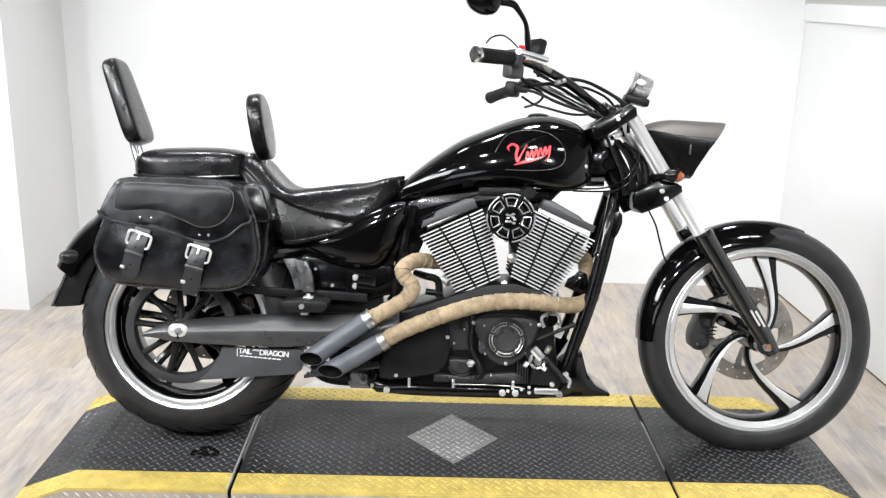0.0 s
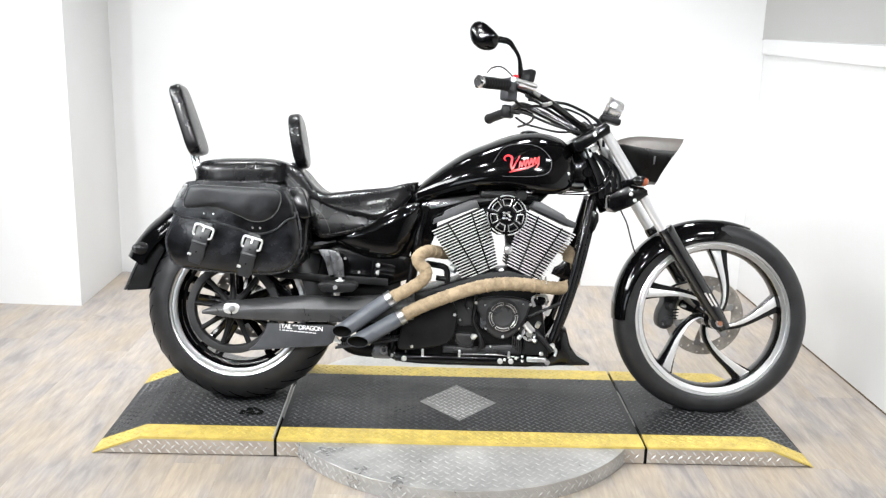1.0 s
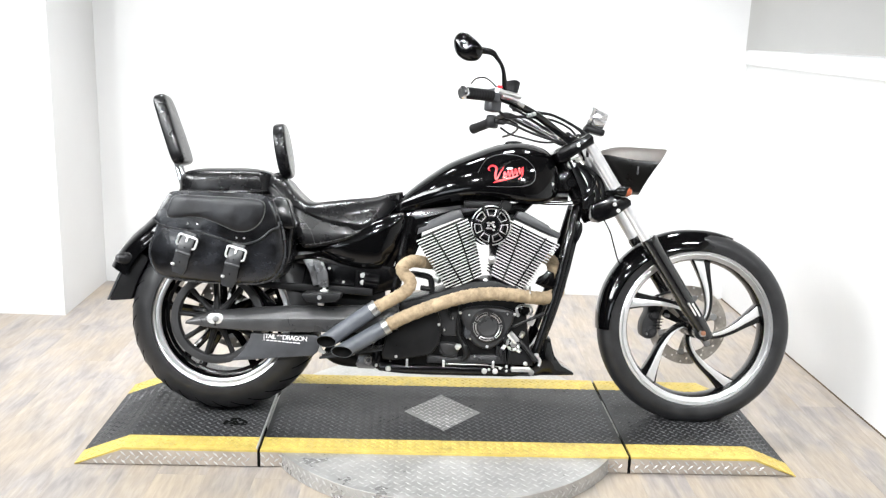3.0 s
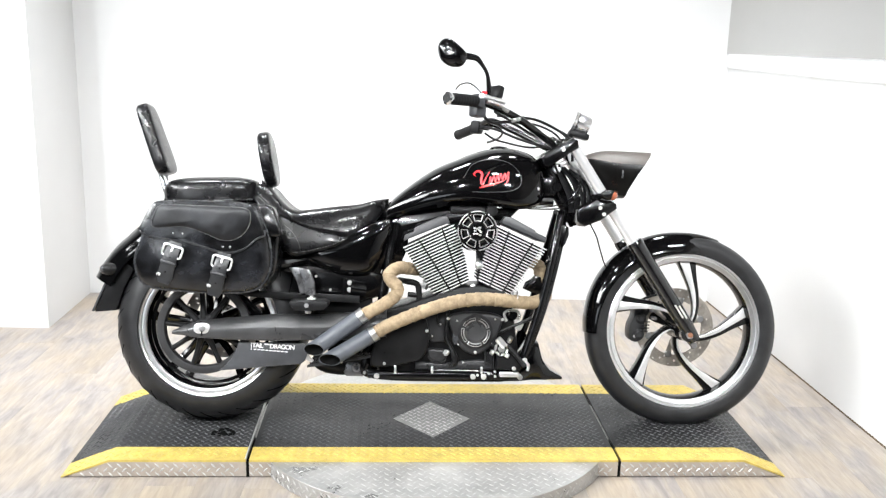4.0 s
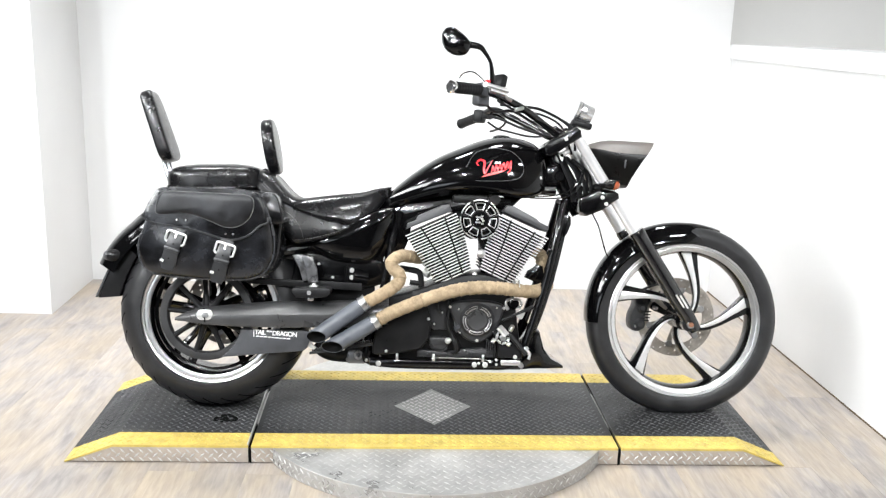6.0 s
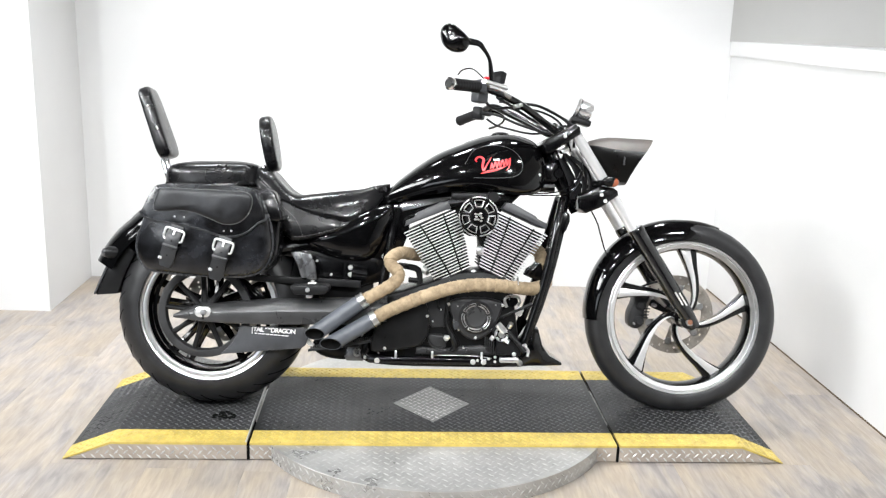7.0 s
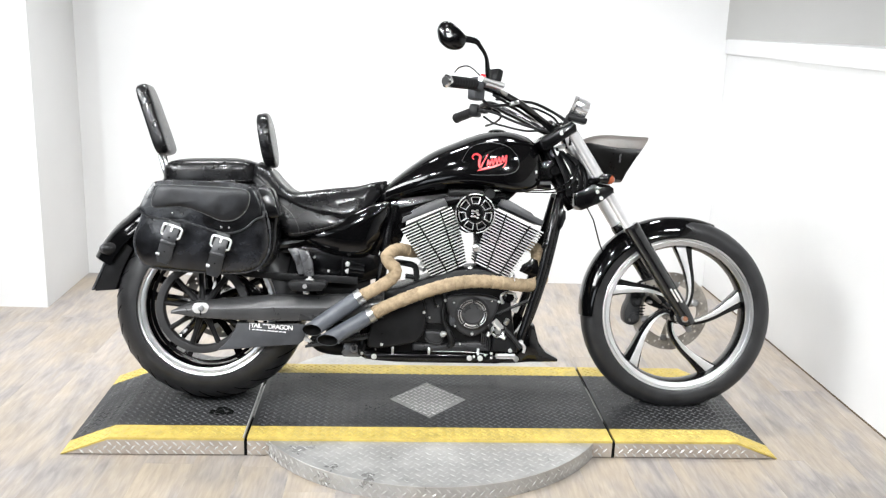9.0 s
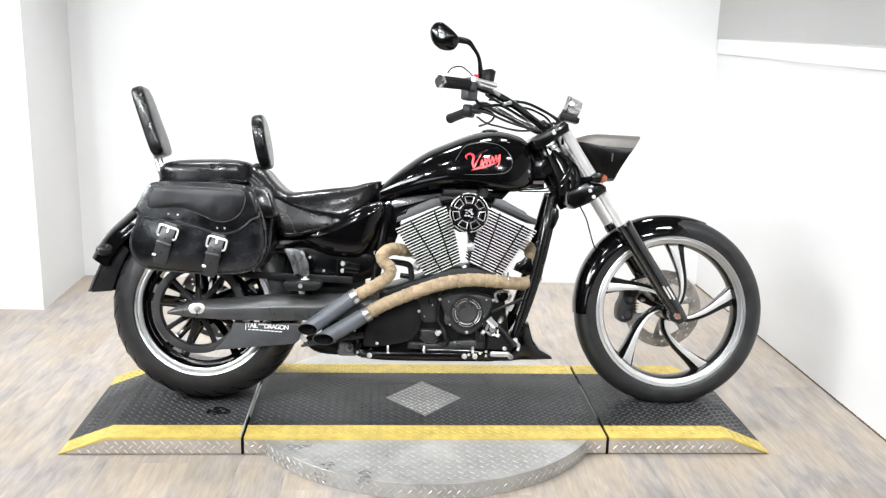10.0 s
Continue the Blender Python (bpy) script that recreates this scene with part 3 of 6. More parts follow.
bm = bmesh.new()
lathe(bm, FW, [(0.273, 0.040), (0.273, 0.047), (0.268, 0.050), (0.262, 0.049), (0.259, 0.044), (0.256, 0.046), (0.244, 0.043), (0.243, 0.036)], 96)
part("rim_lip", bm, POLISHED, front_wheel, "polished rim lip")
bm = bmesh.new()
lathe(bm, FW, [(0.272, -0.047), (0.272, 0.038), (0.243, 0.037), (0.236, 0.02), (0.234, 0.0), (0.236, -0.02), (0.243, -0.04)], 96)
part("rim", bm, FRAME, front_wheel, "gloss black rim")


def blade(a_end, lead, width, r1=0.24):
    """A spoke that sweeps round as it runs out: its outline as (u, w)."""
    mid = [(0.03, -58), (0.055, -44), (0.09, -28), (0.13, -15), (0.175, -5), (0.21, 0), (r1, 3)]
    mid = spline(mid, 4)
    near, far = [], []
    for k, (r, a) in enumerate(mid):
        f = k / (len(mid) - 1)
        h = width(f)
        near.append((r, a + math.degrees((lead + h) / r)))
        far.append((r, a + math.degrees((lead - h) / r)))
    return [(FW[0] + r * math.cos(radians(a_end + a)), FW[1] + r * math.sin(radians(a_end + a))) for r, a in near + far[::-1]]


for k in range(5):
    a = 12 + 72 * k
    bm = bmesh.new()
    prism(bm, blade(a, -0.003, lambda f: 0.008 + 0.027 * f ** 1.8), -0.016, 0.016, 0.004)
    part("spoke", bm, FRAME, front_wheel, "black curved spoke with a polished face")
    bm = bmesh.new()
    prism(bm, blade(a, 0.004, lambda f: 0.0015 + 0.0165 * f ** 1.25, 0.236), 0.012, 0.0185, 0.0015)
    part("spoke_face", bm, MACHINED, front_wheel, "polished spoke face")
brake_disc((FW[0] + 0.003, FW[1] - 0.002), 0.142, -0.072, front_wheel)

# rear wheel
bm = bmesh.new()
lathe(bm, RW, [(0.06, -0.11), (0.05, -0.05), (0.05, 0.05), (0.062, 0.11), (0.05, 0.135), (0.012, 0.137), (0.012, -0.137)], 36)
rear_wheel = part("rear_wheel", bm, FRAME, bike, "wide black rear wheel with a polished lip")
for k in range(5):
    a = 20 + 72 * k
    for d in (-9, 9):
        bm = bmesh.new()
        b0, b1 = radians(a + d * 1.6), radians(a + d)
        tube(bm, [(RW[0] + 0.045 * math.cos(b0), 0.03, RW[1] + 0.045 * math.sin(b0)), (RW[0] + 0.13 * math.cos(b1), 0.015, RW[1] + 0.13 * math.sin(b1)),
                  (RW[0] + 0.216 * math.cos(b1), 0.04, RW[1] + 0.216 * math.sin(b1))], [0.016, 0.012, 0.016], 8, 3)
        part("spoke", bm, FRAME, rear_wheel)
bm = bmesh.new()
lathe(bm, RW, tyre_profile(0.327, 0.226, 0.126, 0.062), 96)
part("tyre", bm, RUBBER, rear_wheel, "very wide black rubber tyre")
bm = bmesh.new()
for k in range(30):
    a = 12 * k
    for s in (1, -1):
        pts = []
        for q, (rr, vv) in enumerate(((0.3232, 0.012), (0.3168, 0.0492), (0.3052, 0.0805), (0.2885, 0.1035))):
            b = radians(a + (6 if s < 0 else 0) - q * (2.4 + 0.5 * q))
            pts.append((RW[0] + rr * math.cos(b), s * vv, RW[1] + rr * math.sin(b)))
        tube(bm, pts, [0.0035, 0.0048, 0.0048, 0.0035], 8, 3)
part("tread_groove", bm, FIN_BLACK, rear_wheel, kind="stuff")
bm = bmesh.new()
lathe(bm, RW, [(0.237, 0.108), (0.237, 0.115), (0.232, 0.118), (0.226, 0.116), (0.223, 0.112), (0.219, 0.113), (0.209, 0.110), (0.208, 0.102)], 96)
part("rim_lip", bm, POLISHED, rear_wheel, "polished rim lip")
bm = bmesh.new()
lathe(bm, RW, [(0.236, -0.115), (0.236, 0.104), (0.208, 0.103), (0.203, 0.07), (0.2, 0.04), (0.212, 0.0), (0.2, -0.05), (0.208, -0.11)], 96)
lathe(bm, RW, [(0.2, 0.066), (0.2, 0.074), (0.188, 0.07), (0.188, 0.064)], 72)
part("rim", bm, FRAME, rear_wheel, "gloss black deep rim")
brake_disc(RW, 0.14, -0.135, rear_wheel)
bm = bmesh.new()
PC = (-0.552, 0.331)
lathe(bm, PC, [(0.153, 0.127), (0.153, 0.152), (0.146, 0.154), (0.13, 0.152), (0.126, 0.145), (0.126, 0.127)], 72)
disc(bm, PC, 0.045, 0.12, 0.15, 32, 0.006)
pulley = part("belt_pulley", bm, COVER, bike, "black spoked belt pulley")
for k in range(9):
    a = radians(40 * k + 14)
    c, s = math.cos(a), math.sin(a)
    bm = bmesh.new()
    tube(bm, [(PC[0] + 0.03 * c, 0.142, PC[1] + 0.03 * s), (PC[0] + 0.08 * c, 0.14, PC[1] + 0.08 * s), (PC[0] + 0.13 * c, 0.14, PC[1] + 0.13 * s)],
         [0.014, 0.0088, 0.0098], 10, 4)
    part("spoke", bm, SATIN, pulley)

# swingarm, axle, belt guard
bm = bmesh.new()


def arm_ring(u, w, h, v, t):
    o = math.copysign(1, v)
    shape = ((0.7, -1), (0.92, -0.94), (1, -0.8), (1, 0.02), (0.97, 0.1), (0.35, 0.84), (0.1, 0.97), (-0.3, 1), (-0.8, 0.95), (-1, 0.7), (-1, -0.7), (-0.8, -0.95))
    return [P(u, v + o * t * 1.3 * x, w + h * y) for x, y in shape]


for s in (1, -1):
    loft(bm, [arm_ring(-0.652, 0.316, 0.005, s * 0.163, 0.006), arm_ring(-0.62, 0.323, 0.014, s * 0.163, 0.012), arm_ring(-0.57, 0.328, 0.026, s * 0.165, 0.016),
              arm_ring(-0.47, 0.332, 0.035, s * 0.166, 0.018), arm_ring(-0.32, 0.338, 0.043, s * 0.166, 0.02), arm_ring(-0.16, 0.34, 0.042, s * 0.16, 0.02),
              arm_ring(-0.05, 0.345, 0.045, s * 0.15, 0.02), arm_ring(0.05, 0.355, 0.045, s * 0.14, 0.02)])
tube(bm, [(-0.01, -0.15, 0.35), (-0.01, 0.15, 0.35)], 0.045, 14)
swing = part("swingarm", bm, SWING, bike, "satin black tapered swingarm")
bm = bmesh.new()
prism(bm, sector((-0.561, 0.333), 0.0, 0.018, 90, 270, 10)[:11] + [(q[0] + 0.019, q[1]) for q in sector((-0.561, 0.333), 0.0, 0.018, -90, 90, 10)[:11]], 0.172, 0.188, 0.004)
part("axle_cap", bm, ZINC, swing, "polished axle cap")
bm = bmesh.new()
disc(bm, (-0.5486, 0.333), 0.0105, 0.186, 0.194, 20, 0.002)
part("axle_button", bm, STEEL, swing, "round button on the axle cap")
bm = bmesh.new()
block(bm, Matrix.Translation(P(-0.5505, 0.186, 0.316)), (0.004, 0.006, 0.014), 0.001)
part("axle_pin", bm, FIN_BLACK, swing, "dark pin below the axle cap")
bm = bmesh.new()
prism(bm, [tuple(q) for q in spline([(-0.469, 0.43), (-0.433, 0.436), (-0.4, 0.41), (-0.367, 0.376), (-0.392, 0.364), (-0.425, 0.394)], 3, closed=True)], 0.09, 0.105, 0.004)
part("arm_gusset", bm, FRAME, swing, "curved black gusset inside the swingarm")
bm = bmesh.new()
guard = [(-0.5, 0.19), (-0.478, 0.209), (-0.458, 0.232), (-0.446, 0.256), (-0.436, 0.286), (-0.232, 0.285), (-0.214, 0.28), (-0.205, 0.26), (-0.217, 0.226), (-0.232, 0.214), (-0.35, 0.204), (-0.45, 0.194)]
prism(bm, guard, 0.150, 0.156, 0.002)
belt_guard = part("belt_guard", bm, SATIN_GREY, bike, "dark grey belt guard with white lettering")
for body, size, spot in (("TAIL", 0.0212, (-0.392, 0.2695)), ("OF THE", 0.006, (-0.352, 0.2775)), ("DRAGON", 0.0212, (-0.334, 0.2665))):
    cu = bpy.data.curves.new("text", "FONT")
    cu.body, cu.size, cu.extrude = body, size, 0.0003
    cu.space_character, cu.offset = 0.82, 0.0005
    txt = new("text_source", cu)
    deps = bpy.context.evaluated_depsgraph_get()
    me = bpy.data.meshes.new_from_object(txt.evaluated_get(deps))
    bpy.data.objects.remove(txt)
    me.materials.clear()
    me.materials.append(WHITE_PRINT)
    ob = new("lettering", me)
    ob.parent = belt_guard
    ob.matrix_local = Matrix.Translation(P(spot[0], 0.1572, spot[1])) @ pose(0, 0, 0, 90, 3, 0)
    tagged(ob, label="white printed lettering")
bm = bmesh.new()
prism(bm, [(-0.212, 0.283), (-0.204, 0.283), (-0.2, 0.262), (-0.206, 0.25), (-0.2, 0.236), (-0.188, 0.226), (-0.195, 0.219), (-0.214, 0.226), (-0.218, 0.245), (-0.21, 0.262)], 0.14, 0.15, 0.002)
part("guard_bracket", bm, ZINC, belt_guard, "bright bracket behind the guard")
bm = bmesh.new()
for k in range(9):
    block(bm, Matrix.Translation(P(-0.382 + k * 0.0128, 0.1568, 0.2622 - k * 0.0009)), (0.011 if k % 3 else 0.0095, 0.0008, 0.003), 0)
block(bm, Matrix.Translation(P(-0.3945, 0.1568, 0.2735)), (0.002, 0.0008, 0.026), 0)
part("small_print", bm, WHITE_PRINT, belt_guard)
bm = bmesh.new()
prism(bm, [(-0.21, 0.21), (-0.1, 0.227), (0.06, 0.254), (0.06, 0.247), (-0.1, 0.219), (-0.21, 0.202)], 0.125, 0.148, 0.0)
for k in range(40):
    u = -0.2 + k * 0.0075
    block(bm, Matrix.Translation(P(u, 0.1365, 0.2105 + (u + 0.2) * 0.17 + 0.006)), (0.004, 0.023, 0.008), 0.001)
part("drive_belt", bm, STRAP_LEATHER, bike, "toothed black drive belt")

# fork and steering head


def along(p, q, t):
    return tuple(a + (b - a) * t for a, b in zip(p, q))


for s in (1, -1):
    top, foot = (0.675, s * 0.1, 0.957), (1.086, s * 0.1, 0.322)
    bm = bmesh.new()
    tube(bm, [along(top, foot, -0.02), along(top, foot, 0.56)], 0.0185, 24)
    leg = part("fork_leg", bm, HARD_CHROME, bike, "chrome fork tube in a black slider")
    bm = bmesh.new()
    lead, heel = (0.681, s * 0.1, 0.957), (1.097, s * 0.1, 0.322)
    tube(bm, [along(lead, heel, 0.5), along(lead, heel, 0.515), along(lead, heel, 0.53), along(lead, heel, 0.88), along(lead, heel, 0.97), along(lead, heel, 1.03)],
         [0.026, 0.0288, 0.0282, 0.0272, 0.025, 0.02], 24, smooth=False)
    disc(bm, (foot[0] - 0.002, foot[2] + 0.004), 0.027, *sorted((s * 0.085, s * 0.115)), 20, 0.0)
    part("slider", bm, SLIDER, leg, "gloss black lower slider")
    bm = bmesh.new()
    c = along(lead, heel, 0.88)
    for k in (0, 1):
        tube(bm, [(c[0] - 0.018 + 0.014 * k, s * 0.1285, c[2] + 0.028 - 0.002 * k), (c[0] + 0.01 + 0.014 * k, s * 0.1275, c[2] - 0.015 - 0.002 * k)], 0.0034, 8)
    part("slider_trim", bm, MACHINED, leg, "bright slots on the slider")
    bm = bmesh.new()
    disc(bm, (FW[0] + 0.002, FW[1] - 0.005), 0.0145, *sorted((s * 0.1, s * 0.122)), 6, 0.0)
    part("axle_nut", bm, STEEL, leg, "steel axle nut")
    bm = bmesh.new()
    disc(bm, (FW[0] + 0.002, FW[1] - 0.005), 0.0085, *sorted((s * 0.115, s * 0.126)), 16, 0.0)
    part("axle_end", bm, COPPER, leg, "copper-toned axle end")
bm = bmesh.new()
prism(bm, [(0.561, 0.917), (0.572, 0.933), (0.641, 0.971), (0.669, 0.987), (0.686, 0.976), (0.689, 0.953), (0.652, 0.929), (0.587, 0.884), (0.573, 0.887)], -0.13, 0.13, 0.008)
top_clamp = part("top_clamp", bm, FRAME, bike, "black upper fork clamp")
bolts(top_clamp, [(0.635, 0.944)], 0.007, 0.13, 0.135)
bm = bmesh.new()
prism(bm, [(0.69, 0.745), (0.69, 0.702), (0.714, 0.687), (0.766, 0.709), (0.822, 0.75), (0.82, 0.766), (0.8, 0.776), (0.755, 0.782)], -0.133, 0.133, 0.007)
low_clamp = part("lower_clamp", bm, FRAME, bike, "black lower fork clamp")
bolts(low_clamp, [(0.764, 0.751), (0.777, 0.73)], 0.0075, 0.133, 0.139)
bm = bmesh.new()
tube(bm, [(0.585, 0, 0.91), (0.715, 0, 0.70)], 0.034, 18)
tube(bm, [(0.585, 0, 0.835), (0.45, 0, 0.83)], 0.034, 14)
disc(bm, (0.629, 0.821), 0.019, 0.0, 0.062, 20, 0.004)
block(bm, Matrix.Translation(P(0.598, 0.02, 0.824)), (0.06, 0.075, 0.07), 0.012)
part("steering_head", bm, FRAME, bike, "black steering head and ignition switch")
bm = bmesh.new()
disc(bm, (0.628, 0.885), 0.015, -0.02, 0.05, 18, 0.003)
block(bm, Matrix.Translation(P(0.642, 0.035, 0.9)) @ pose(0, 0, 0, 0, -25, 0), (0.05, 0.02, 0.018), 0.006)
part("stem_nut", bm, POLISHED, bike, "polished stem nut")
for q in range(11):
    o = 0.0085 * q
    bm = bmesh.new()
    tube(bm, [(0.615 + o * 0.7, 0.05 - 0.012 * (q % 3), 0.905 - 0.3 * o), (0.645 + o, 0.058 - 0.014 * (q % 4), 0.84), (0.668 + o * 0.9, 0.06 - 0.012 * (q % 3), 0.785), (0.678 + o * 0.7, 0.04, 0.735)],
         0.0045 + 0.001 * (q % 2), 6)
    part("cable", bm, GRIP, bike, "black cable behind the fork")

# headlight cowl
bm = bmesh.new()
secs = []
for u, top, low, half in ((0.72, 0.93, 0.895, 0.062), (0.742, 0.94, 0.872, 0.078), (0.775, 0.95, 0.832, 0.086), (0.806, 0.954, 0.803, 0.09), (0.838, 0.954, 0.789, 0.094),
                          (0.862, 0.95, 0.787, 0.096)):
    ring = []
    tall = top - low
    shape = [(0, 0), (0.5, 0), (0.72, 0.05), (0.85, 0.2), (0.97, 0.5), (1.0, 0.66), (0.985, 0.70), (0.72, 0.88), (0.4, 0.97), (0, 1.0)]
    for x, y in shape + [(-x, y) for x, y in shape[-2:0:-1]]:
        ww = low + tall * y
        ring.append(P(u + max(0.0, (ww - 0.787) / 0.163) ** 1.4 * (0.1 if u > 0.85 else 0.0), half * x, ww))
    secs.append(ring)
inner = [q.lerp(P(0.89, 0, 0.86), 0.09) for q in secs[-1]]
deep = [q.lerp(P(0.845, 0, 0.86), 0.25) for q in secs[-1]]
loft(bm, secs + [inner, deep])
bm.faces.ensure_lookup_table()
# upward faces get the paler material that stands in for light from above
for k in range(5 * 18):
    if 6 <= k % 18 <= 11:
        bm.faces[k].material_index = 1
cowl = part("headlight_cowl", bm, [COWL, COWL_TOP], bike, "worn satin black pointed headlight cowl", angle=24)
bm = bmesh.new()
ball(bm, P(0.86, 0, 0.865), 0.055, (0.35, 1.15, 0.9), 20)
part("headlamp", bm, GLASS, cowl, "clear headlamp glass")
bm = bmesh.new()
block(bm, Matrix.Translation(P(0.846, 0.096, 0.868)) @ pose(0, 0, 0, 0, 5, 0), (0.006, 0.004, 0.028), 0.0015)
part("cowl_slot", bm, GREY_PANEL, cowl)
for s in (1, -1):
    bm = bmesh.new()
    ball(bm, P(0.785, s * 0.16, 0.795), 0.021, (1.3, 0.85, 0.85), 18)
    tube(bm, [(0.745, s * 0.1, 0.786), (0.77, s * 0.16, 0.794)], [0.012, 0.009], 10)
    sig = part("turn_signal", bm, FRAME, bike, "small black turn signal with an amber lens")
    bm = bmesh.new()
    ball(bm, P(0.796, s * 0.16, 0.793), 0.0172, (1.15, 0.97, 0.93), 16)
    part("lens", bm, AMBER, sig, "amber lens")

# speedometer
bm = bmesh.new()
m = Matrix.Translation(P(0.707, 0, 1.051)) @ pose(0, 0, 0, 0, -70, 0)
loft(bm, [[m @ Vector((r * math.cos(a), r * math.sin(a), z)) for a in (2 * math.pi * k / 32 for k in range(32))]
          for r, z in ((0.018, -0.045), (0.029, -0.041), (0.032, -0.03), (0.033, -0.01), (0.033, 0.006), (0.0352, 0.009), (0.0355, 0.018), (0.031, 0.021))])
speedo = part("speedometer", bm, GAUGE, bike, "chrome cup speedometer")
bm = bmesh.new()
block(bm, Matrix.Translation(P(0.708, 0, 1.006)) @ pose(0, 0, 0, 0, 15, 0), (0.072, 0.05, 0.022), 0.006)
tube(bm, [(0.685, 0.0, 1.01), (0.668, 0, 0.975)], 0.014, 10)
part("speedometer_bracket", bm, SATIN, speedo)
bm = bmesh.new()
loft(bm, [[m @ Vector((r * math.cos(a), r * math.sin(a), z)) for a in (2 * math.pi * k / 32 for k in range(32))] for r, z in ((0.0328, 0.003), (0.0339, 0.004), (0.0339, 0.006), (0.0328, 0.007))], caps=False)
part("speedometer_band", bm, FRAME, speedo, "thin black band round the cup")

# handlebar
bm = bmesh.new()
near = [(0.231, 0.43, 1.069), (0.329, 0.31, 1.077), (0.40, 0.225, 1.068), (0.488, 0.15, 1.037), (0.574, 0.075, 0.99), (0.615, 0.05, 0.968), (0.63, 0.0, 0.962)]
far = [(0.63, 0.0, 0.962), (0.604, -0.05, 0.964), (0.562, -0.085, 0.991), (0.482, -0.15, 1.037), (0.42, -0.225, 1.072), (0.374, -0.31, 1.054), (0.312, -0.43, 1.036)]
tube(bm, near + far[1:], 0.0125, 12, 5)
for v in (0.045, -0.045):
    tube(bm, [(0.618, v, 0.968), (0.63, v, 0.93)], 0.014, 14)
    block(bm, Matrix.Translation(P(0.615, v, 0.972)) @ pose(0, 0, 0, 0, 30, 0), (0.042, 0.036, 0.036), 0.008)
bars = part("handlebar", bm, FRAME, bike, "black pullback handlebar")
for a, b, lab in ((near[0], near[1], "ribbed black grip with a chrome end"), (far[-1], far[-2], "ribbed black grip")):
    bm = bmesh.new()
    ring = []
    for k in range(31):
        t = 0.02 + 0.93 * k / 30
        ring.append((along(a, b, t), 0.0185 if k % 3 else 0.0172))
    tube(bm, [q for q, r in ring], [r for q, r in ring], 16, smooth=False)
    part("grip", bm, GRIP, bars, lab)
    bm = bmesh.new()
    tube(bm, [along(a, b, -0.06), along(a, b, -0.03), along(a, b, 0.03), along(a, b, 0.06)], [0.014, 0.02, 0.02, 0.017], 16, smooth=False)
    part("grip_end", bm, CHROME if a is near[0] else GRIP, bars)
bm = bmesh.new()
block(bm, Matrix.Translation(P(0.331, 0.308, 1.078)) @ pose(0, 0, 0, 0, 6, 38), (0.03, 0.045, 0.045), 0.01)
block(bm, Matrix.Translation(P(0.331, 0.29, 1.049)) @ pose(0, 0, 0, 0, 4, 38), (0.045, 0.04, 0.04), 0.008)
part("switch_housing", bm, SATIN_GREY, bars, "black switch housing")
bm = bmesh.new()
block(bm, Matrix.Translation(P(0.393, 0.25, 1.114)) @ pose(0, 0, 0, 0, 16, 38), (0.026, 0.05, 0.042), 0.007)
part("brake_reservoir", bm, SATIN, bars, "black brake fluid reservoir")
bm = bmesh.new()
block(bm, Matrix.Translation(P(0.387, 0.262, 1.086)) @ pose(0, 0, 0, 0, 6, 38), (0.056, 0.03, 0.022), 0.007)
part("lever_perch", bm, POLISHED, bars, "bright lever perch")
bm = bmesh.new()
block(bm, Matrix.Translation(P(0.352, 0.30, 1.107)) @ pose(0, 0, 0, 0, 6, 38), (0.018, 0.012, 0.008), 0.003)
part("kill_switch", bm, RED_PAINT, bars, "small red switch")
bm = bmesh.new()
tube(bm, [(0.355, 0.29, 1.088), (0.385, 0.27, 1.083), (0.41, 0.25, 1.076)], [0.017, 0.013, 0.012], 10)
tube(bm, [(0.4186, 0.25, 1.084), (0.396, 0.295, 1.084), (0.372, 0.34, 1.083), (0.3335, 0.42, 1.081)], [0.009, 0.0075, 0.0065, 0.0075], 10)
part("brake_lever", bm, POLISHED, bars, "polished brake lever")
bm = bmesh.new()
tube(bm, [(0.255, 0.40, 1.1), (0.27, 0.39, 1.117), (0.3, 0.37, 1.124), (0.33, 0.33, 1.11), (0.345, 0.31, 1.096)], 0.0022, 6)
part("lanyard", bm, FRAME, bars, "thin black wire loop")
bm = bmesh.new()
block(bm, Matrix.Translation(P(0.374, -0.3, 1.054)) @ pose(0, 0, 0, 0, 6, -28), (0.04, 0.05, 0.05), 0.01)
block(bm, Matrix.Translation(P(0.402, -0.27, 1.056)) @ pose(0, 0, 0, 0, 6, -28), (0.035, 0.03, 0.03), 0.006)
part("switch_housing", bm, SATIN, bars, "black switch housing")
bm = bmesh.new()
tube(bm, [(0.4135, -0.27, 1.061), (0.439, -0.27, 1.058), (0.466, -0.275, 1.043), (0.468, -0.29, 1.026), (0.45, -0.34, 1.012), (0.425, -0.4, 1.006)], [0.007, 0.006, 0.0045, 0.0045, 0.0045, 0.005], 8)
part("clutch_lever", bm, FRAME, bars, "black clutch lever")
bm = bmesh.new()
tube(bm, [(0.369, 0.29, 1.095), (0.364, 0.305, 1.125), (0.356, 0.325, 1.162), (0.336, 0.345, 1.189), (0.319, 0.355, 1.204), (0.285, 0.364, 1.208)], [0.01, 0.0085, 0.006, 0.007, 0.0095, 0.011], 10)
mirror = part("mirror", bm, FRAME, bike, "black oval mirror on a curved stem")
bm = bmesh.new()
shape = [tuple(q) for q in spline([(0.199, 1.229), (0.204, 1.249), (0.218, 1.261), (0.238, 1.26), (0.258, 1.247), (0.277, 1.23), (0.291, 1.212), (0.289, 1.195), (0.275, 1.177), (0.248, 1.173), (0.225, 1.181), (0.207, 1.199)], 3, closed=True)]
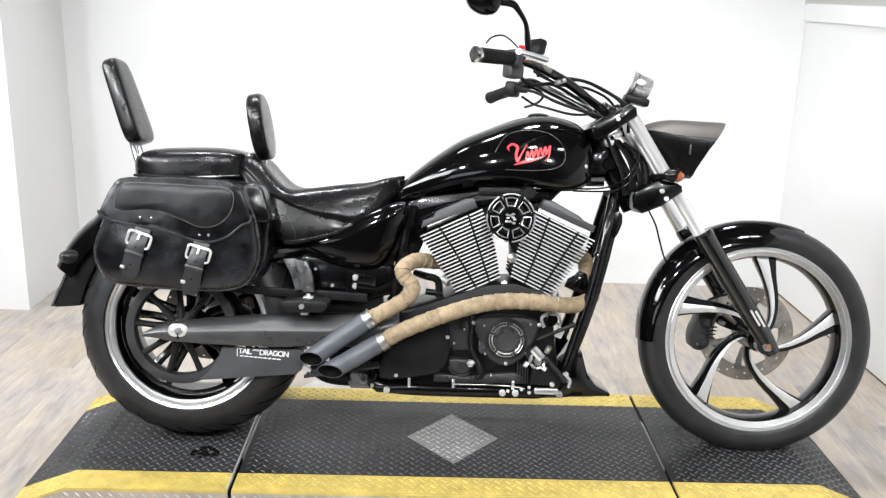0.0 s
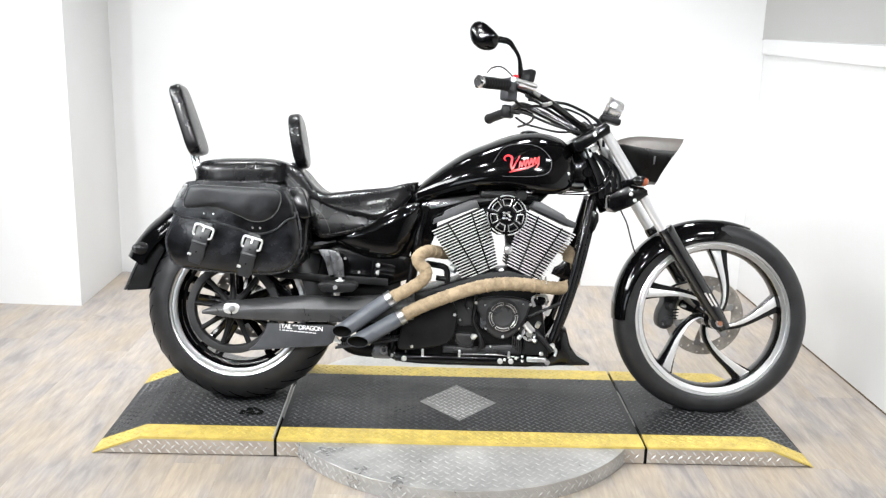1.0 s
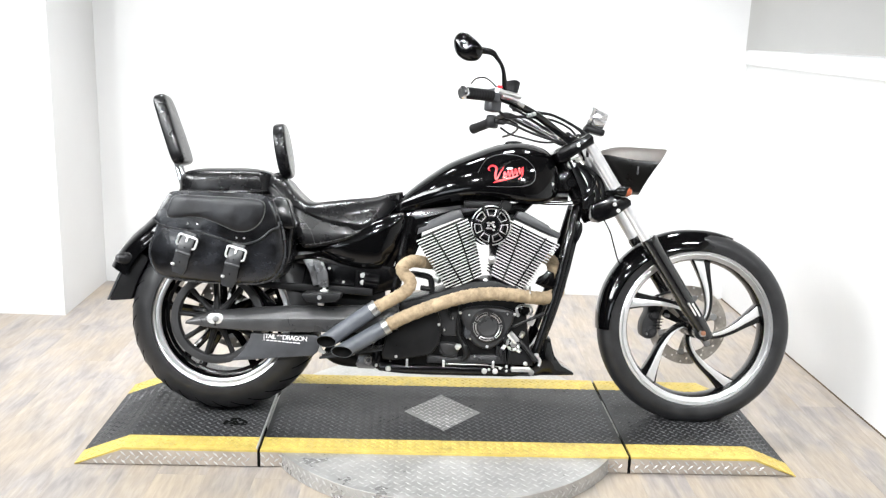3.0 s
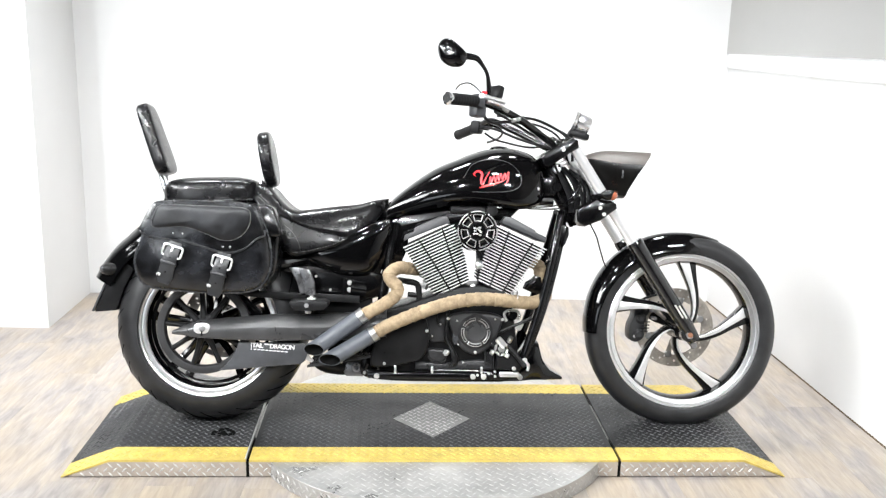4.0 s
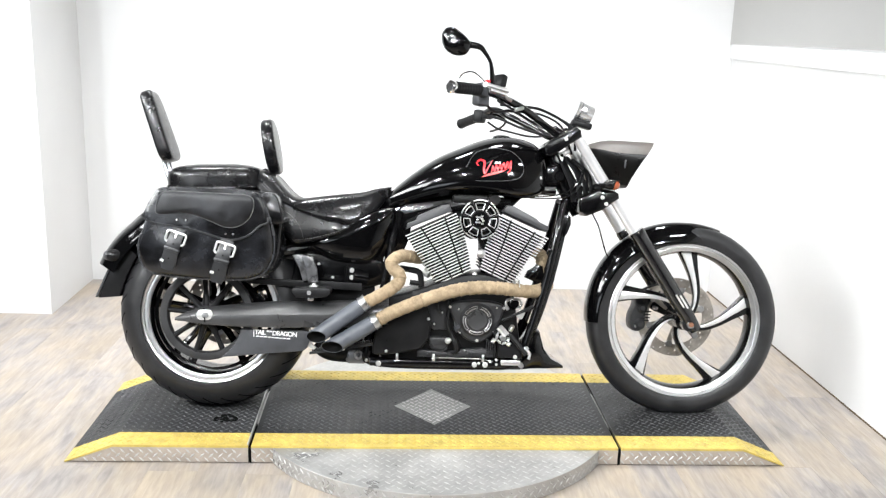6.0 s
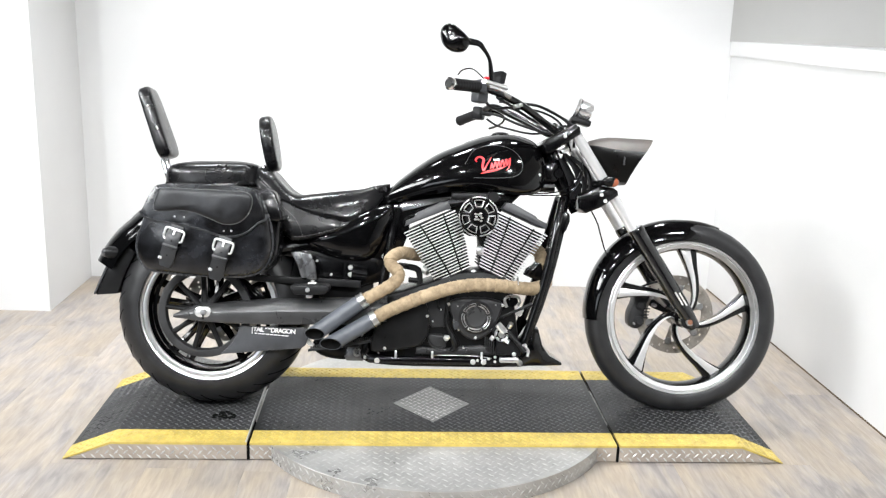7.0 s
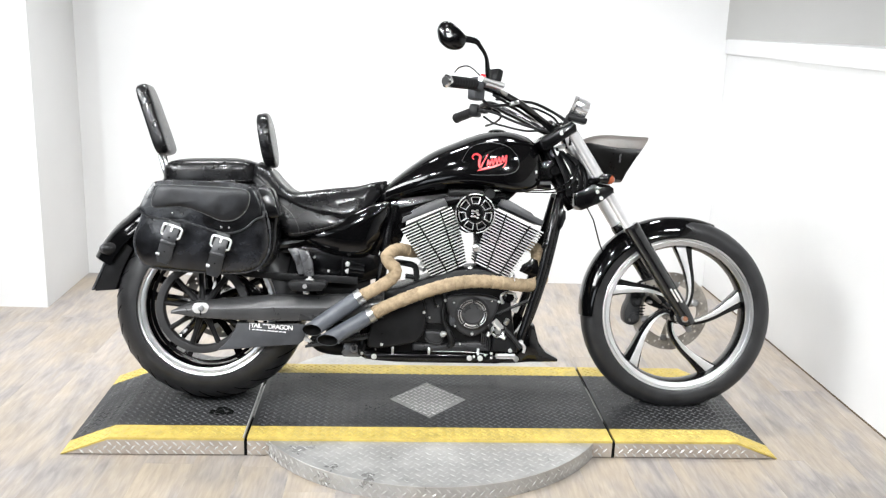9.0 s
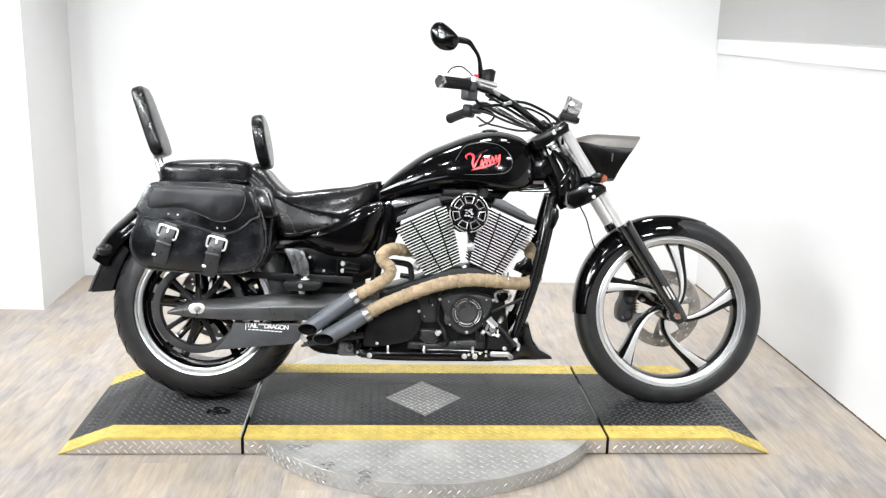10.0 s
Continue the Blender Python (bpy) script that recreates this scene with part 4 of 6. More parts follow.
loft(bm, [[P(0.244 + (u - 0.244) * f, 0.365 + off + 0.12 * (u - 0.244), 1.218 + (w - 1.218) * f) for u, w in shape]
          for off, f in ((0.024, 0.2), (0.022, 0.55), (0.016, 0.82), (0.007, 0.96), (-0.004, 1.0), (-0.009, 0.97), (-0.009, 0.3))])
part("mirror_shell", bm, PAINT, mirror, "gloss black mirror shell")
CABLES = (
    [(0.392, 0.22, 1.056), (0.487, 0.12, 1.05), (0.553, 0.06, 1.049), (0.627, 0.03, 1.021), (0.674, 0.05, 0.982), (0.68, 0.05, 0.91)],
    [(0.395, 0.24, 1.05), (0.47, 0.15, 1.03), (0.56, 0.06, 1.03), (0.64, 0.0, 0.995), (0.672, 0.03, 0.90)],
    [(0.345, 0.28, 1.04), (0.385, 0.22, 1.02), (0.45, 0.15, 1.03), (0.53, 0.08, 1.0), (0.61, 0.0, 0.98), (0.66, 0.0, 0.99)],
    [(0.40, -0.25, 1.029), (0.439, -0.25, 1.005), (0.482, -0.23, 0.992), (0.5276, -0.1, 0.969), (0.5686, -0.08, 0.966), (0.62, -0.03, 0.972)],
    [(0.40, -0.24, 1.05), (0.44, -0.18, 1.035), (0.5, -0.1, 1.0), (0.57, -0.02, 0.97), (0.62, 0.03, 0.955)],
    [(0.442, -0.2, 1.088), (0.538, -0.05, 1.067), (0.602, 0.0, 1.037), (0.66, 0.02, 0.998), (0.699, 0.03, 0.935)],
)
for q, path in enumerate(CABLES):
    bm = bmesh.new()
    tube(bm, path, 0.004 if q % 2 else 0.005, 7)
    part("control_cable", bm, GRIP, bars, "black control cable")
for a, b in (((0.41, 0.225, 1.072), (0.437, 0.215, 1.058)), ((0.451, 0.2, 1.03), (0.463, 0.195, 1.033)), ((0.468, 0.19, 1.035), (0.479, 0.185, 1.039))):
    bm = bmesh.new()
    tube(bm, [a, b], 0.0065, 12)
    part("ferrule", bm, STEEL, bars, "bright cable ferrule")
for path in ([(0.699, 0.1, 0.845), (0.69, 0.1, 0.812), (0.661, 0.11, 0.777), (0.612, 0.12, 0.756), (0.545, 0.12, 0.75), (0.5, 0.12, 0.752)],
             [(0.703, 0.09, 0.86), (0.7, 0.1, 0.81), (0.672, 0.105, 0.766), (0.62, 0.115, 0.746), (0.52, 0.12, 0.744)],
             [(0.745, 0.05, 0.70), (0.77, 0.05, 0.654), (0.782, 0.05, 0.615), (0.806, 0.03, 0.555), (0.83, 0.02, 0.53)]):
    bm = bmesh.new()
    tube(bm, path, 0.0026, 6)
    part("hose", bm, FRAME, bike, "thin black hose")

# front fender
bm = bmesh.new()
rings = []
for k in range(41):
    a = radians(182 - (182 - 68) * k / 40)
    f = k / 40
    crown = 0.343 + 0.010 * math.sin(math.pi * min(1.0, f * 1.25))
    side = float(np.interp(f, (0, 0.2, 0.5, 0.75, 0.88, 1.0), (0.03, 0.045, 0.056, 0.07, 0.058, 0.006)))
    tip = max(0.0, (f - 0.78) / 0.22)
    outer, inner = [], []
    for j in range(13):
        t = -1 + 2 * j / 12
        half = 0.071 * (1 - 0.75 * tip ** 2.2)
        drop = side * abs(t) ** 2.6
        r = crown - drop
        outer.append(P(FW[0] + r * math.cos(a), half * t * (1 - 0.06 * abs(t) ** 6), FW[1] + r * math.sin(a)))
        r -= 0.004
        inner.append(P(FW[0] + r * math.cos(a), half * t * 0.94, FW[1] + r * math.sin(a)))
    rings.append(outer + inner[::-1])
loft(bm, rings)
part("front_fender", bm, PAINT, bike, "gloss black front fender", angle=50)

# front brake caliper
bm = bmesh.new()
body = [tuple(q) for q in spline([(0.895, 0.285), (0.925, 0.275), (0.945, 0.30), (0.95, 0.35), (0.968, 0.395), (0.955, 0.415), (0.915, 0.41), (0.908, 0.37), (0.892, 0.33)], 3, closed=True)]
prism(bm, body, -0.12, -0.05, 0.008, 2)
caliper = part("brake_caliper", bm, COVER, bike, "black front brake caliper")
caliper.location.x += 0.026
bm = bmesh.new()
prism(bm, [(0.95, 0.37), (0.99, 0.345), (1.03, 0.33), (1.035, 0.352), (1.0, 0.385), (0.965, 0.405)], -0.105, -0.085, 0.005)
part("caliper_bracket", bm, SATIN, caliper)
for q, r in (((0.926, 0.302), 0.021), ((0.933, 0.36), 0.02), ((0.943, 0.395), 0.013)):
    bm = bmesh.new()
    disc(bm, q, r, -0.125, -0.044, 20, 0.006)
    disc(bm, q, r * 0.6, -0.06, -0.038, 16, 0.003)
    part("caliper_piston", bm, COVER, caliper)
bm = bmesh.new()
tube(bm, [(0.918, -0.05, 0.405), (0.93, -0.045, 0.425), (0.965, -0.05, 0.44), (1.01, -0.06, 0.45)], 0.0045, 8)
part("brake_hose", bm, GRIP, caliper, "black brake hose")
bm = bmesh.new()
for k in range(4):
    block(bm, Matrix.Translation(P(0.945 + 0.002 * k, -0.05, 0.315 + 0.011 * k)), (0.03, 0.012, 0.0035), 0.001)
part("caliper_fin", bm, SATIN, caliper, kind="stuff")
for q in ((0.972, 0.388), (0.985, 0.36), (0.912, 0.295)):
    bm = bmesh.new()
    disc(bm, q, 0.0062, -0.09, -0.045, 10, 0.002)
    part("caliper_bolt", bm, POLISHED, caliper)

# tank
bm = bmesh.new()
TANK = (  # station, crown, keel, half width, crease height
    (-0.012, 0.69, 0.678, 0.012, 0.684), (0.0, 0.702, 0.681, 0.03, 0.69), (0.03, 0.734, 0.692, 0.055, 0.703), (0.07, 0.777, 0.706, 0.078, 0.718),
    (0.14, 0.834, 0.727, 0.106, 0.743), (0.21, 0.88, 0.741, 0.128, 0.762), (0.28, 0.911, 0.75, 0.144, 0.773), (0.35, 0.938, 0.753, 0.153, 0.773),
    (0.41, 0.952, 0.75, 0.156, 0.766), (0.46, 0.954, 0.745, 0.153, 0.76), (0.505, 0.946, 0.742, 0.145, 0.758), (0.545, 0.93, 0.75, 0.13, 0.766),
    (0.571, 0.9, 0.768, 0.106, 0.782), (0.585, 0.866, 0.79, 0.07, 0.806))
rings = []
for st in spline(TANK, 4):
    u, top, low, half, cr = (float(q) for q in st)
    prof = []
    for k in range(13):
        a = math.pi / 2 * k / 12
        prof.append((half * math.sin(a) ** 0.82, cr + 0.018 + (top - cr - 0.018) * math.cos(a) ** 0.9))
    d = min(1.0, half / 0.12)
    prof += [(half * 1.0, cr + 0.006), (half * 0.985, cr), (half - 0.011 * d, cr - 0.008), (half - 0.013 * d, cr - 0.3 * (cr - low)), (half * 0.86 - 0.006 * d, low + 0.008),
             (half * 0.74, low)]
    ring = [P(u, v, w) for v, w in prof] + [P(u, -v, w) for v, w in prof[:0:-1]]
    rings.append(ring)
loft(bm, rings)
tank = part("fuel_tank", bm, PAINT, bike, "gloss black teardrop fuel tank with a red emblem", angle=30)


def tank_side(u, w):
    """Half width of the tank's flank at a height above the crease."""
    st = min(spline(TANK, 8), key=lambda q: abs(q[0] - u))
    top, half, cr = float(st[1]), float(st[3]), float(st[4])
    c = min(1.0, max(0.0, (w - cr - 0.018) / (top - cr - 0.018))) ** (1 / 0.9)
    return half * math.sqrt(max(0.0, 1 - c * c)) ** 0.82


def ribbon(bm, pts, width, lift):
    """A painted stroke laid on the tank's flank."""
    path = spline(pts, 6)
    rows = []
    for i, (u, w, f) in enumerate(path):
        a, b = path[max(i - 1, 0)], path[min(i + 1, len(path) - 1)]
        t = Vector((b[0] - a[0], b[1] - a[1])).normalized()
        n = Vector((-t.y, t.x)) * width * f
        rows.append([P(u + s * n.x, tank_side(u + s * n.x, w + s * n.y) + lift, w + s * n.y) for s in (-1, -0.33, 0.33, 1)])
    loft(bm, rows, closed=False, caps=False)


bm = bmesh.new()
# a flourish, a slanted wave and a swash under them
STROKES = [
    [(0.341, 0.848, 0.3), (0.335, 0.857, 1.0), (0.347, 0.867, 1.3), (0.361, 0.859, 1.7), (0.358, 0.836, 1.7), (0.362, 0.821, 1.3), (0.372, 0.840, 1.0), (0.387, 0.866, 0.5)],
    [(0.384, 0.826, 0.8), (0.389, 0.847, 1.2), (0.393, 0.830, 1.0), (0.401, 0.851, 1.2), (0.405, 0.832, 1.0), (0.413, 0.856, 1.2), (0.417, 0.835, 1.0), (0.425, 0.858, 1.2), (0.429, 0.839, 1.0), (0.438, 0.862, 1.2), (0.440, 0.842, 1.0), (0.450, 0.865, 1.1), (0.447, 0.836, 1.0), (0.436, 0.823, 0.3)],
    [(0.352, 0.810, 0.3), (0.372, 0.817, 1.5), (0.399, 0.824, 1.6), (0.423, 0.832, 1.2), (0.439, 0.839, 0.3)]]
for st in STROKES:
    ribbon(bm, st, 0.0022, 0.0012)
part("emblem", bm, RED_PAINT, tank, "red painted emblem of slanted strokes")
bm = bmesh.new()
edge = [(0.30, 0.842), (0.33, 0.889), (0.38, 0.907), (0.44, 0.902), (0.475, 0.88), (0.492, 0.85), (0.488, 0.82), (0.46, 0.803), (0.40, 0.797), (0.33, 0.797)]
ribbon(bm, [(u, w, 1.0) for u, w in edge], 0.0008, 0.0008)
part("pinstripe", bm, GREY_PANEL, tank, "thin grey line round the emblem panel")
bm = bmesh.new()
ball(bm, P(0.43, -0.0, 0.953), 0.032, (1, 1, 0.28), 18)
part("filler_cap", bm, FRAME, tank, "black fuel cap")
bm = bmesh.new()
ball(bm, P(0.553, 0.122, 0.812), 0.006, (1, 0.6, 1), 10)
part("tank_bolt", bm, POLISHED, tank)

# seats and backrests
bm = bmesh.new()
SEAT = (  # station, crown, crease, skirt, half width at the crown, at the crease, at the skirt
    (-0.41, 0.81, 0.79, 0.77, 0.06, 0.085, 0.09), (-0.385, 0.818, 0.775, 0.735, 0.08, 0.115, 0.125), (-0.347, 0.803, 0.74, 0.69, 0.09, 0.138, 0.146), (-0.315, 0.767, 0.713, 0.63, 0.098, 0.147, 0.156),
    (-0.285, 0.739, 0.7, 0.587, 0.104, 0.15, 0.16), (-0.255, 0.727, 0.686, 0.57, 0.106, 0.151, 0.16), (-0.2, 0.733, 0.665, 0.581, 0.105, 0.15, 0.157), (-0.13, 0.743, 0.648, 0.603, 0.1, 0.145, 0.149),
    (-0.085, 0.748, 0.64, 0.628, 0.094, 0.136, 0.137), (-0.04, 0.754, 0.662, 0.652, 0.084, 0.12, 0.119), (-0.005, 0.764, 0.69, 0.68, 0.07, 0.096, 0.094), (0.03, 0.77, 0.73, 0.722, 0.04, 0.056, 0.054),
    (0.05, 0.772, 0.757, 0.752, 0.014, 0.02, 0.018))
rings = []
for st in spline(SEAT, 4):
    u, top, cr, low, ht, hc, hs = (float(q) for q in st)
    dish = 0.012 * min(1, ht / 0.09)
    tall, fall = top - cr, cr - low
    roll = min(0.004, 0.2 * fall)
    prof = [(0, top - dish), (ht * 0.45, top - dish * 0.75), (ht * 0.78, top - dish * 0.25), (ht * 0.98, top - 0.05 * tall), (ht + (hc - ht) * 0.4, top - 0.22 * tall),
            (ht + (hc - ht) * 0.74, top - 0.5 * tall), (ht + (hc - ht) * 0.95, top - 0.82 * tall), (hc, cr + roll), (hc - roll * 0.9, cr - roll * 0.4), (hc - roll * 0.3, cr - roll * 2),
            (hc + (hs - hc) * 0.55, cr - 0.5 * fall), (hs, low + 0.25 * fall), (hs * 0.985, low + 0.08 * fall), (hs * 0.93, low)]
    ring = [P(u, v, w) for v, w in prof] + [P(u, -v, w) for v, w in prof[:0:-1]]
    rings.append(ring)
loft(bm, rings)
seat = part("rider_seat", bm, LEATHER, bike, "black leather bucket rider seat with stitched skirt", angle=60)
bm = bmesh.new()
low_line = [(-0.262, 0.1605, 0.586), (-0.235, 0.1602, 0.588), (-0.19, 0.158, 0.597), (-0.13, 0.15, 0.614), (-0.09, 0.14, 0.632)]
pts = spline(low_line, 14)
for a, b in list(zip(pts, pts[1:]))[::2]:
    tube(bm, [tuple(a), tuple(b)], 0.0013, 5)
pts = spline([(-0.318, 0.153, 0.692), (-0.292, 0.157, 0.677), (-0.265, 0.158, 0.654), (-0.244, 0.1595, 0.62), (-0.235, 0.1605, 0.59)], 10)
for a, b in list(zip(pts, pts[1:]))[::2]:
    tube(bm, [tuple(a), tuple(b)], 0.001, 5)
part("stitching", bm, THREAD, seat, "grey stitching")
bm = bmesh.new()


def cushion(bm, m, size, puff, n=10, e=0.28):
    """A padded block: a rounded box that swells on its faces."""
    fresh = bmesh.new()
    bmesh.ops.create_cube(fresh, size=2.0)
    bmesh.ops.subdivide_edges(fresh, edges=fresh.edges[:], cuts=n, use_grid_fill=True)
    for v in fresh.verts:
        x, y, z = v.co
        q = (abs(x) ** (1 / e) + abs(y) ** (1 / e) + abs(z) ** (1 / e)) ** e
        d = Vector((x, y, z)) / q
        s = 1 + puff * (1 - d.x * d.x) * (1 - d.y * d.y)
        v.co = Vector((d.x * size[0] / 2, d.y * size[1] / 2, d.z * size[2] / 2 * s))
    merge(bm, fresh, 0, m)


cushion(bm, Matrix.Translation(P(-0.547, 0, 0.777)) @ pose(0, 0, 0, 0, -2, 0), (0.322, 0.27, 0.105), 0.1, 10, 0.25)
pillion = part("pillion_seat", bm, LEATHER, bike, "black leather pillion cushion", angle=60)
bm = bmesh.new()
tube(bm, [(-0.69, 0.128, 0.752), (-0.61, 0.137, 0.75), (-0.51, 0.137, 0.751), (-0.4, 0.125, 0.758)], 0.004, 8)
part("piping", bm, LEATHER, pillion)


def pad(c, tilt, size, power, taper):
    """An upright cushion: flat back, swelling front, rounded shield outline that narrows upwards."""
    bm = bmesh.new()
    m = Matrix.Translation(P(*c)) @ pose(0, 0, 0, 0, tilt, 0)
    t, half, tall = size[0] / 2, size[1] / 2, size[2] / 2
    rings = []
    for x, f in ((-1, 0.3), (-1, 0.84), (-0.92, 0.95), (-0.6, 1.0), (0.3, 1.0), (0.66, 0.985), (0.88, 0.945), (0.99, 0.86), (1.04, 0.6), (1.06, 0.2)):
        ring = []
        for k in range(40):
            a = 2 * math.pi * k / 40
            y, z = (math.copysign(abs(q) ** (2 / power), q) for q in (math.cos(a), math.sin(a)))
            ring.append(m @ Vector((x * t, f * half * y * (1 - taper * (z + 1) / 2), f * tall * z)))
        rings.append(ring)
    loft(bm, rings)
    return bm


back = part("rider_backrest", pad((-0.366, 0, 0.898), -10.5, (0.042, 0.178, 0.192), 2.5, 0.0), LEATHER, bike, "padded black leather rider backrest", angle=60)
bm = bmesh.new()
tube(bm, [(-0.358, 0, 0.82), (-0.362, 0, 0.79), (-0.38, 0, 0.76)], 0.011, 10)
for s in (1, -1):
    tube(bm, [(-0.385, s * 0.03, 0.82), (-0.375, s * 0.05, 0.805), (-0.37, s * 0.03, 0.79)], 0.007, 8)
    ball(bm, P(-0.384, s * 0.045, 0.812), 0.012)
part("backrest_post", bm, CHROME, back, "chrome backrest post")
sissy = part("sissy_bar_pad", pad((-0.7505, 0, 0.959), -19.5, (0.043, 0.172, 0.25), 5.5, 0.25), LEATHER, bike, "padded black leather passenger backrest", angle=60)
for s in (1, -1):
    bm = bmesh.new()
    prism(bm, [(-0.748, 0.88), (-0.731, 0.88), (-0.692, 0.745), (-0.709, 0.745)], *sorted((s * 0.022, s * 0.032)), 0.003)
    part("sissy_bar", bm, CHROME, sissy, "chrome sissy bar upright")

# rear fender, tail light, plate bracket
bm = bmesh.new()
rings = []
for k in range(33):
    a = radians(62 + (158 - 62) * k / 32)
    f = k / 32
    r0 = 0.372 + 0.034 * math.sin(math.pi * f) + 0.03 * f + 0.03 * max(0.0, (f - 0.75) / 0.25)
    outer, inner = [], []
    for j in range(13):
        t = -1 + 2 * j / 12
        drop = 0.075 * abs(t) ** 3
        half = 0.15 * (1 - 0.25 * f * f)
        for lst, d in ((outer, 0), (inner, 0.005)):
            r = r0 - drop - d
            lst.append(P(RW[0] + r * math.cos(a), half * t, RW[1] + r * math.sin(a)))
    rings.append(outer + inner[::-1])
loft(bm, rings)
part("rear_fender", bm, PAINT, bike, "gloss black rear fender", angle=50)
for s in (1, -1):
    bm = bmesh.new()
    ball(bm, P(-0.874, s * 0.1, 0.517), 0.027, (1.15, 0.85, 0.8), 16)
    tube(bm, [(-0.86, s * 0.06, 0.52), (-0.877, s * 0.1, 0.517)], 0.011, 8)
    sig = part("turn_signal", bm, SATIN, bike, "small black rear turn signal")
    bm = bmesh.new()
    ball(bm, P(-0.889, s * 0.1, 0.517), 0.021, (0.95, 0.9, 0.85), 14)
    part("lens", bm, GREY_PANEL, sig, "smoked lens")
bm = bmesh.new()
prism(bm, [(-0.928, 0.372), (-0.9, 0.374), (-0.857, 0.378), (-0.834, 0.448), (-0.8, 0.517), (-0.825, 0.54), (-0.875, 0.51), (-0.9, 0.455)], -0.09, 0.09, 0.004)
part("plate_bracket", bm, SATIN, bike, "black number plate bracket")
bm = bmesh.new()
prism(bm, [(-0.931, 0.374), (-0.936, 0.376), (-0.887, 0.49), (-0.882, 0.488)], -0.095, 0.095, 0.0)
part("plate_panel", bm, SATIN_GREY, bike, "dark plate panel")
bm = bmesh.new()
prism(bm, [(-0.62, 0.47), (-0.394, 0.434), (-0.2, 0.425), (-0.04, 0.419), (-0.04, 0.443), (-0.2, 0.45), (-0.394, 0.455), (-0.62, 0.52)], 0.125, 0.14, 0.003)
prism(bm, [(-0.62, 0.47), (-0.394, 0.434), (-0.2, 0.425), (-0.04, 0.419), (-0.04, 0.443), (-0.2, 0.45), (-0.394, 0.455), (-0.62, 0.52)], -0.14, -0.125, 0.003)
part("fender_strut", bm, SATIN, bike, "black fender strut rail")

# saddlebags
def saddlebag(side):
    body = [(-0.726, 0.615), (-0.741, 0.575), (-0.742, 0.54), (-0.729, 0.5), (-0.703, 0.477), (-0.64, 0.466), (-0.551, 0.461), (-0.462, 0.459), (-0.392, 0.463), (-0.348, 0.482),
            (-0.324, 0.521), (-0.316, 0.567), (-0.323, 0.625), (-0.345, 0.69), (-0.37, 0.727), (-0.41, 0.738), (-0.53, 0.74), (-0.655, 0.737), (-0.69, 0.712), (-0.708, 0.67)]
    out = [tuple(q) for q in spline(body, 3, closed=True)]
    cu, cw = -0.52, 0.605

    def scaled(f, v, pts=None, du=0.0):
        return [P(cu + (u - cu) * f + du, side * v, cw + (w - cw) * f) for u, w in pts or out]

    bm = bmesh.new()
    loft(bm, [scaled(0.94, 0.142, None, 0.02), scaled(1.0, 0.15, None, 0.02), scaled(1.0, 0.2, None, 0.008), scaled(1.0, 0.262), scaled(0.985, 0.275), scaled(0.93, 0.283), scaled(0.75, 0.29),
              scaled(0.4, 0.294)])
    bag = part("saddlebag", bm, BAG_LEATHER, bike, "worn black leather saddlebag with two buckled straps, sheen patches in its colour", angle=50)
    bm = bmesh.new()
    for f, v, d, r in ((1.004, 0.268, 0.0, 0.0042), (1.004, 0.196, 0.01, 0.0035)):
        q = scaled(f, v, None, d)
        n = len(q)
        tube(bm, [(p.x, -p.y, p.z) for p in q] + [(q[0].x, -q[0].y, q[0].z)], r, 7, smooth=False, caps=False)
    part("piping", bm, EDGE_LEATHER, bag, "leather piping rubbed shiny along the seams")
    bm = bmesh.new()
    edge = [(-0.724, 0.653), (-0.697, 0.637), (-0.635, 0.626), (-0.583, 0.619), (-0.529, 0.606), (-0.476, 0.59), (-0.432, 0.588), (-0.39, 0.604), (-0.358, 0.632), (-0.334, 0.643)]
    crest = [(-0.344, 0.69), (-0.362, 0.727), (-0.4, 0.744), (-0.468, 0.748), (-0.593, 0.75), (-0.668, 0.746), (-0.692, 0.725), (-0.711, 0.69)]
    flap = [tuple(q) for q in spline(edge + crest, 4, closed=True)]
    fu, fw = -0.52, 0.69
    fl = lambda f, v, du=0.0, dw=0.0: [P(fu + (u - fu) * f + du, side * v, fw + (w - fw) * f + dw) for u, w in flap]
    loft(bm, [fl(0.97, 0.15, 0.02), fl(1.0, 0.16, 0.02), fl(1.005, 0.28), fl(1.0, 0.2905), fl(0.975, 0.2935), fl(0.9, 0.294), fl(0.6, 0.295), fl(0.2, 0.296)])
    part("flap", bm, BAG_LEATHER, bag, "shaped leather flap")
    bm = bmesh.new()
    inner = [(-0.682, 0.668), (-0.652, 0.664), (-0.608, 0.668), (-0.564, 0.663), (-0.511, 0.644), (-0.467, 0.627), (-0.425, 0.631), (-0.392, 0.658), (-0.379, 0.7), (-0.394, 0.726),
             (-0.46, 0.731), (-0.583, 0.734), (-0.655, 0.733), (-0.676, 0.705)]
    pn = [tuple(q) for q in spline(inner, 4, closed=True)]
    pl = lambda f, v: [P(-0.525 + (u + 0.525) * f, side * v, 0.695 + (w - 0.695) * f) for u, w in pn]
    loft(bm, [pl(1.0, 0.2935), pl(0.995, 0.2975), pl(0.97, 0.2995), pl(0.7, 0.303), pl(0.3, 0.304)])
    part("flap_panel", bm, PANEL_LEATHER, bag, "raised padded panel on the flap", angle=60)
    bm = bmesh.new()
    q = pl(1.012, 0.2955)
    tube(bm, [(p.x, -p.y, p.z) for p in q] + [(q[0].x, -q[0].y, q[0].z)], 0.0012, 5, smooth=False, caps=False)
    part("stitching", bm, THREAD, bag, "grey stitching round the panel")
    for u, w in ((-0.618, 0.646), (-0.589, 0.645), (-0.464, 0.606), (-0.441, 0.605)):
        bm = bmesh.new()
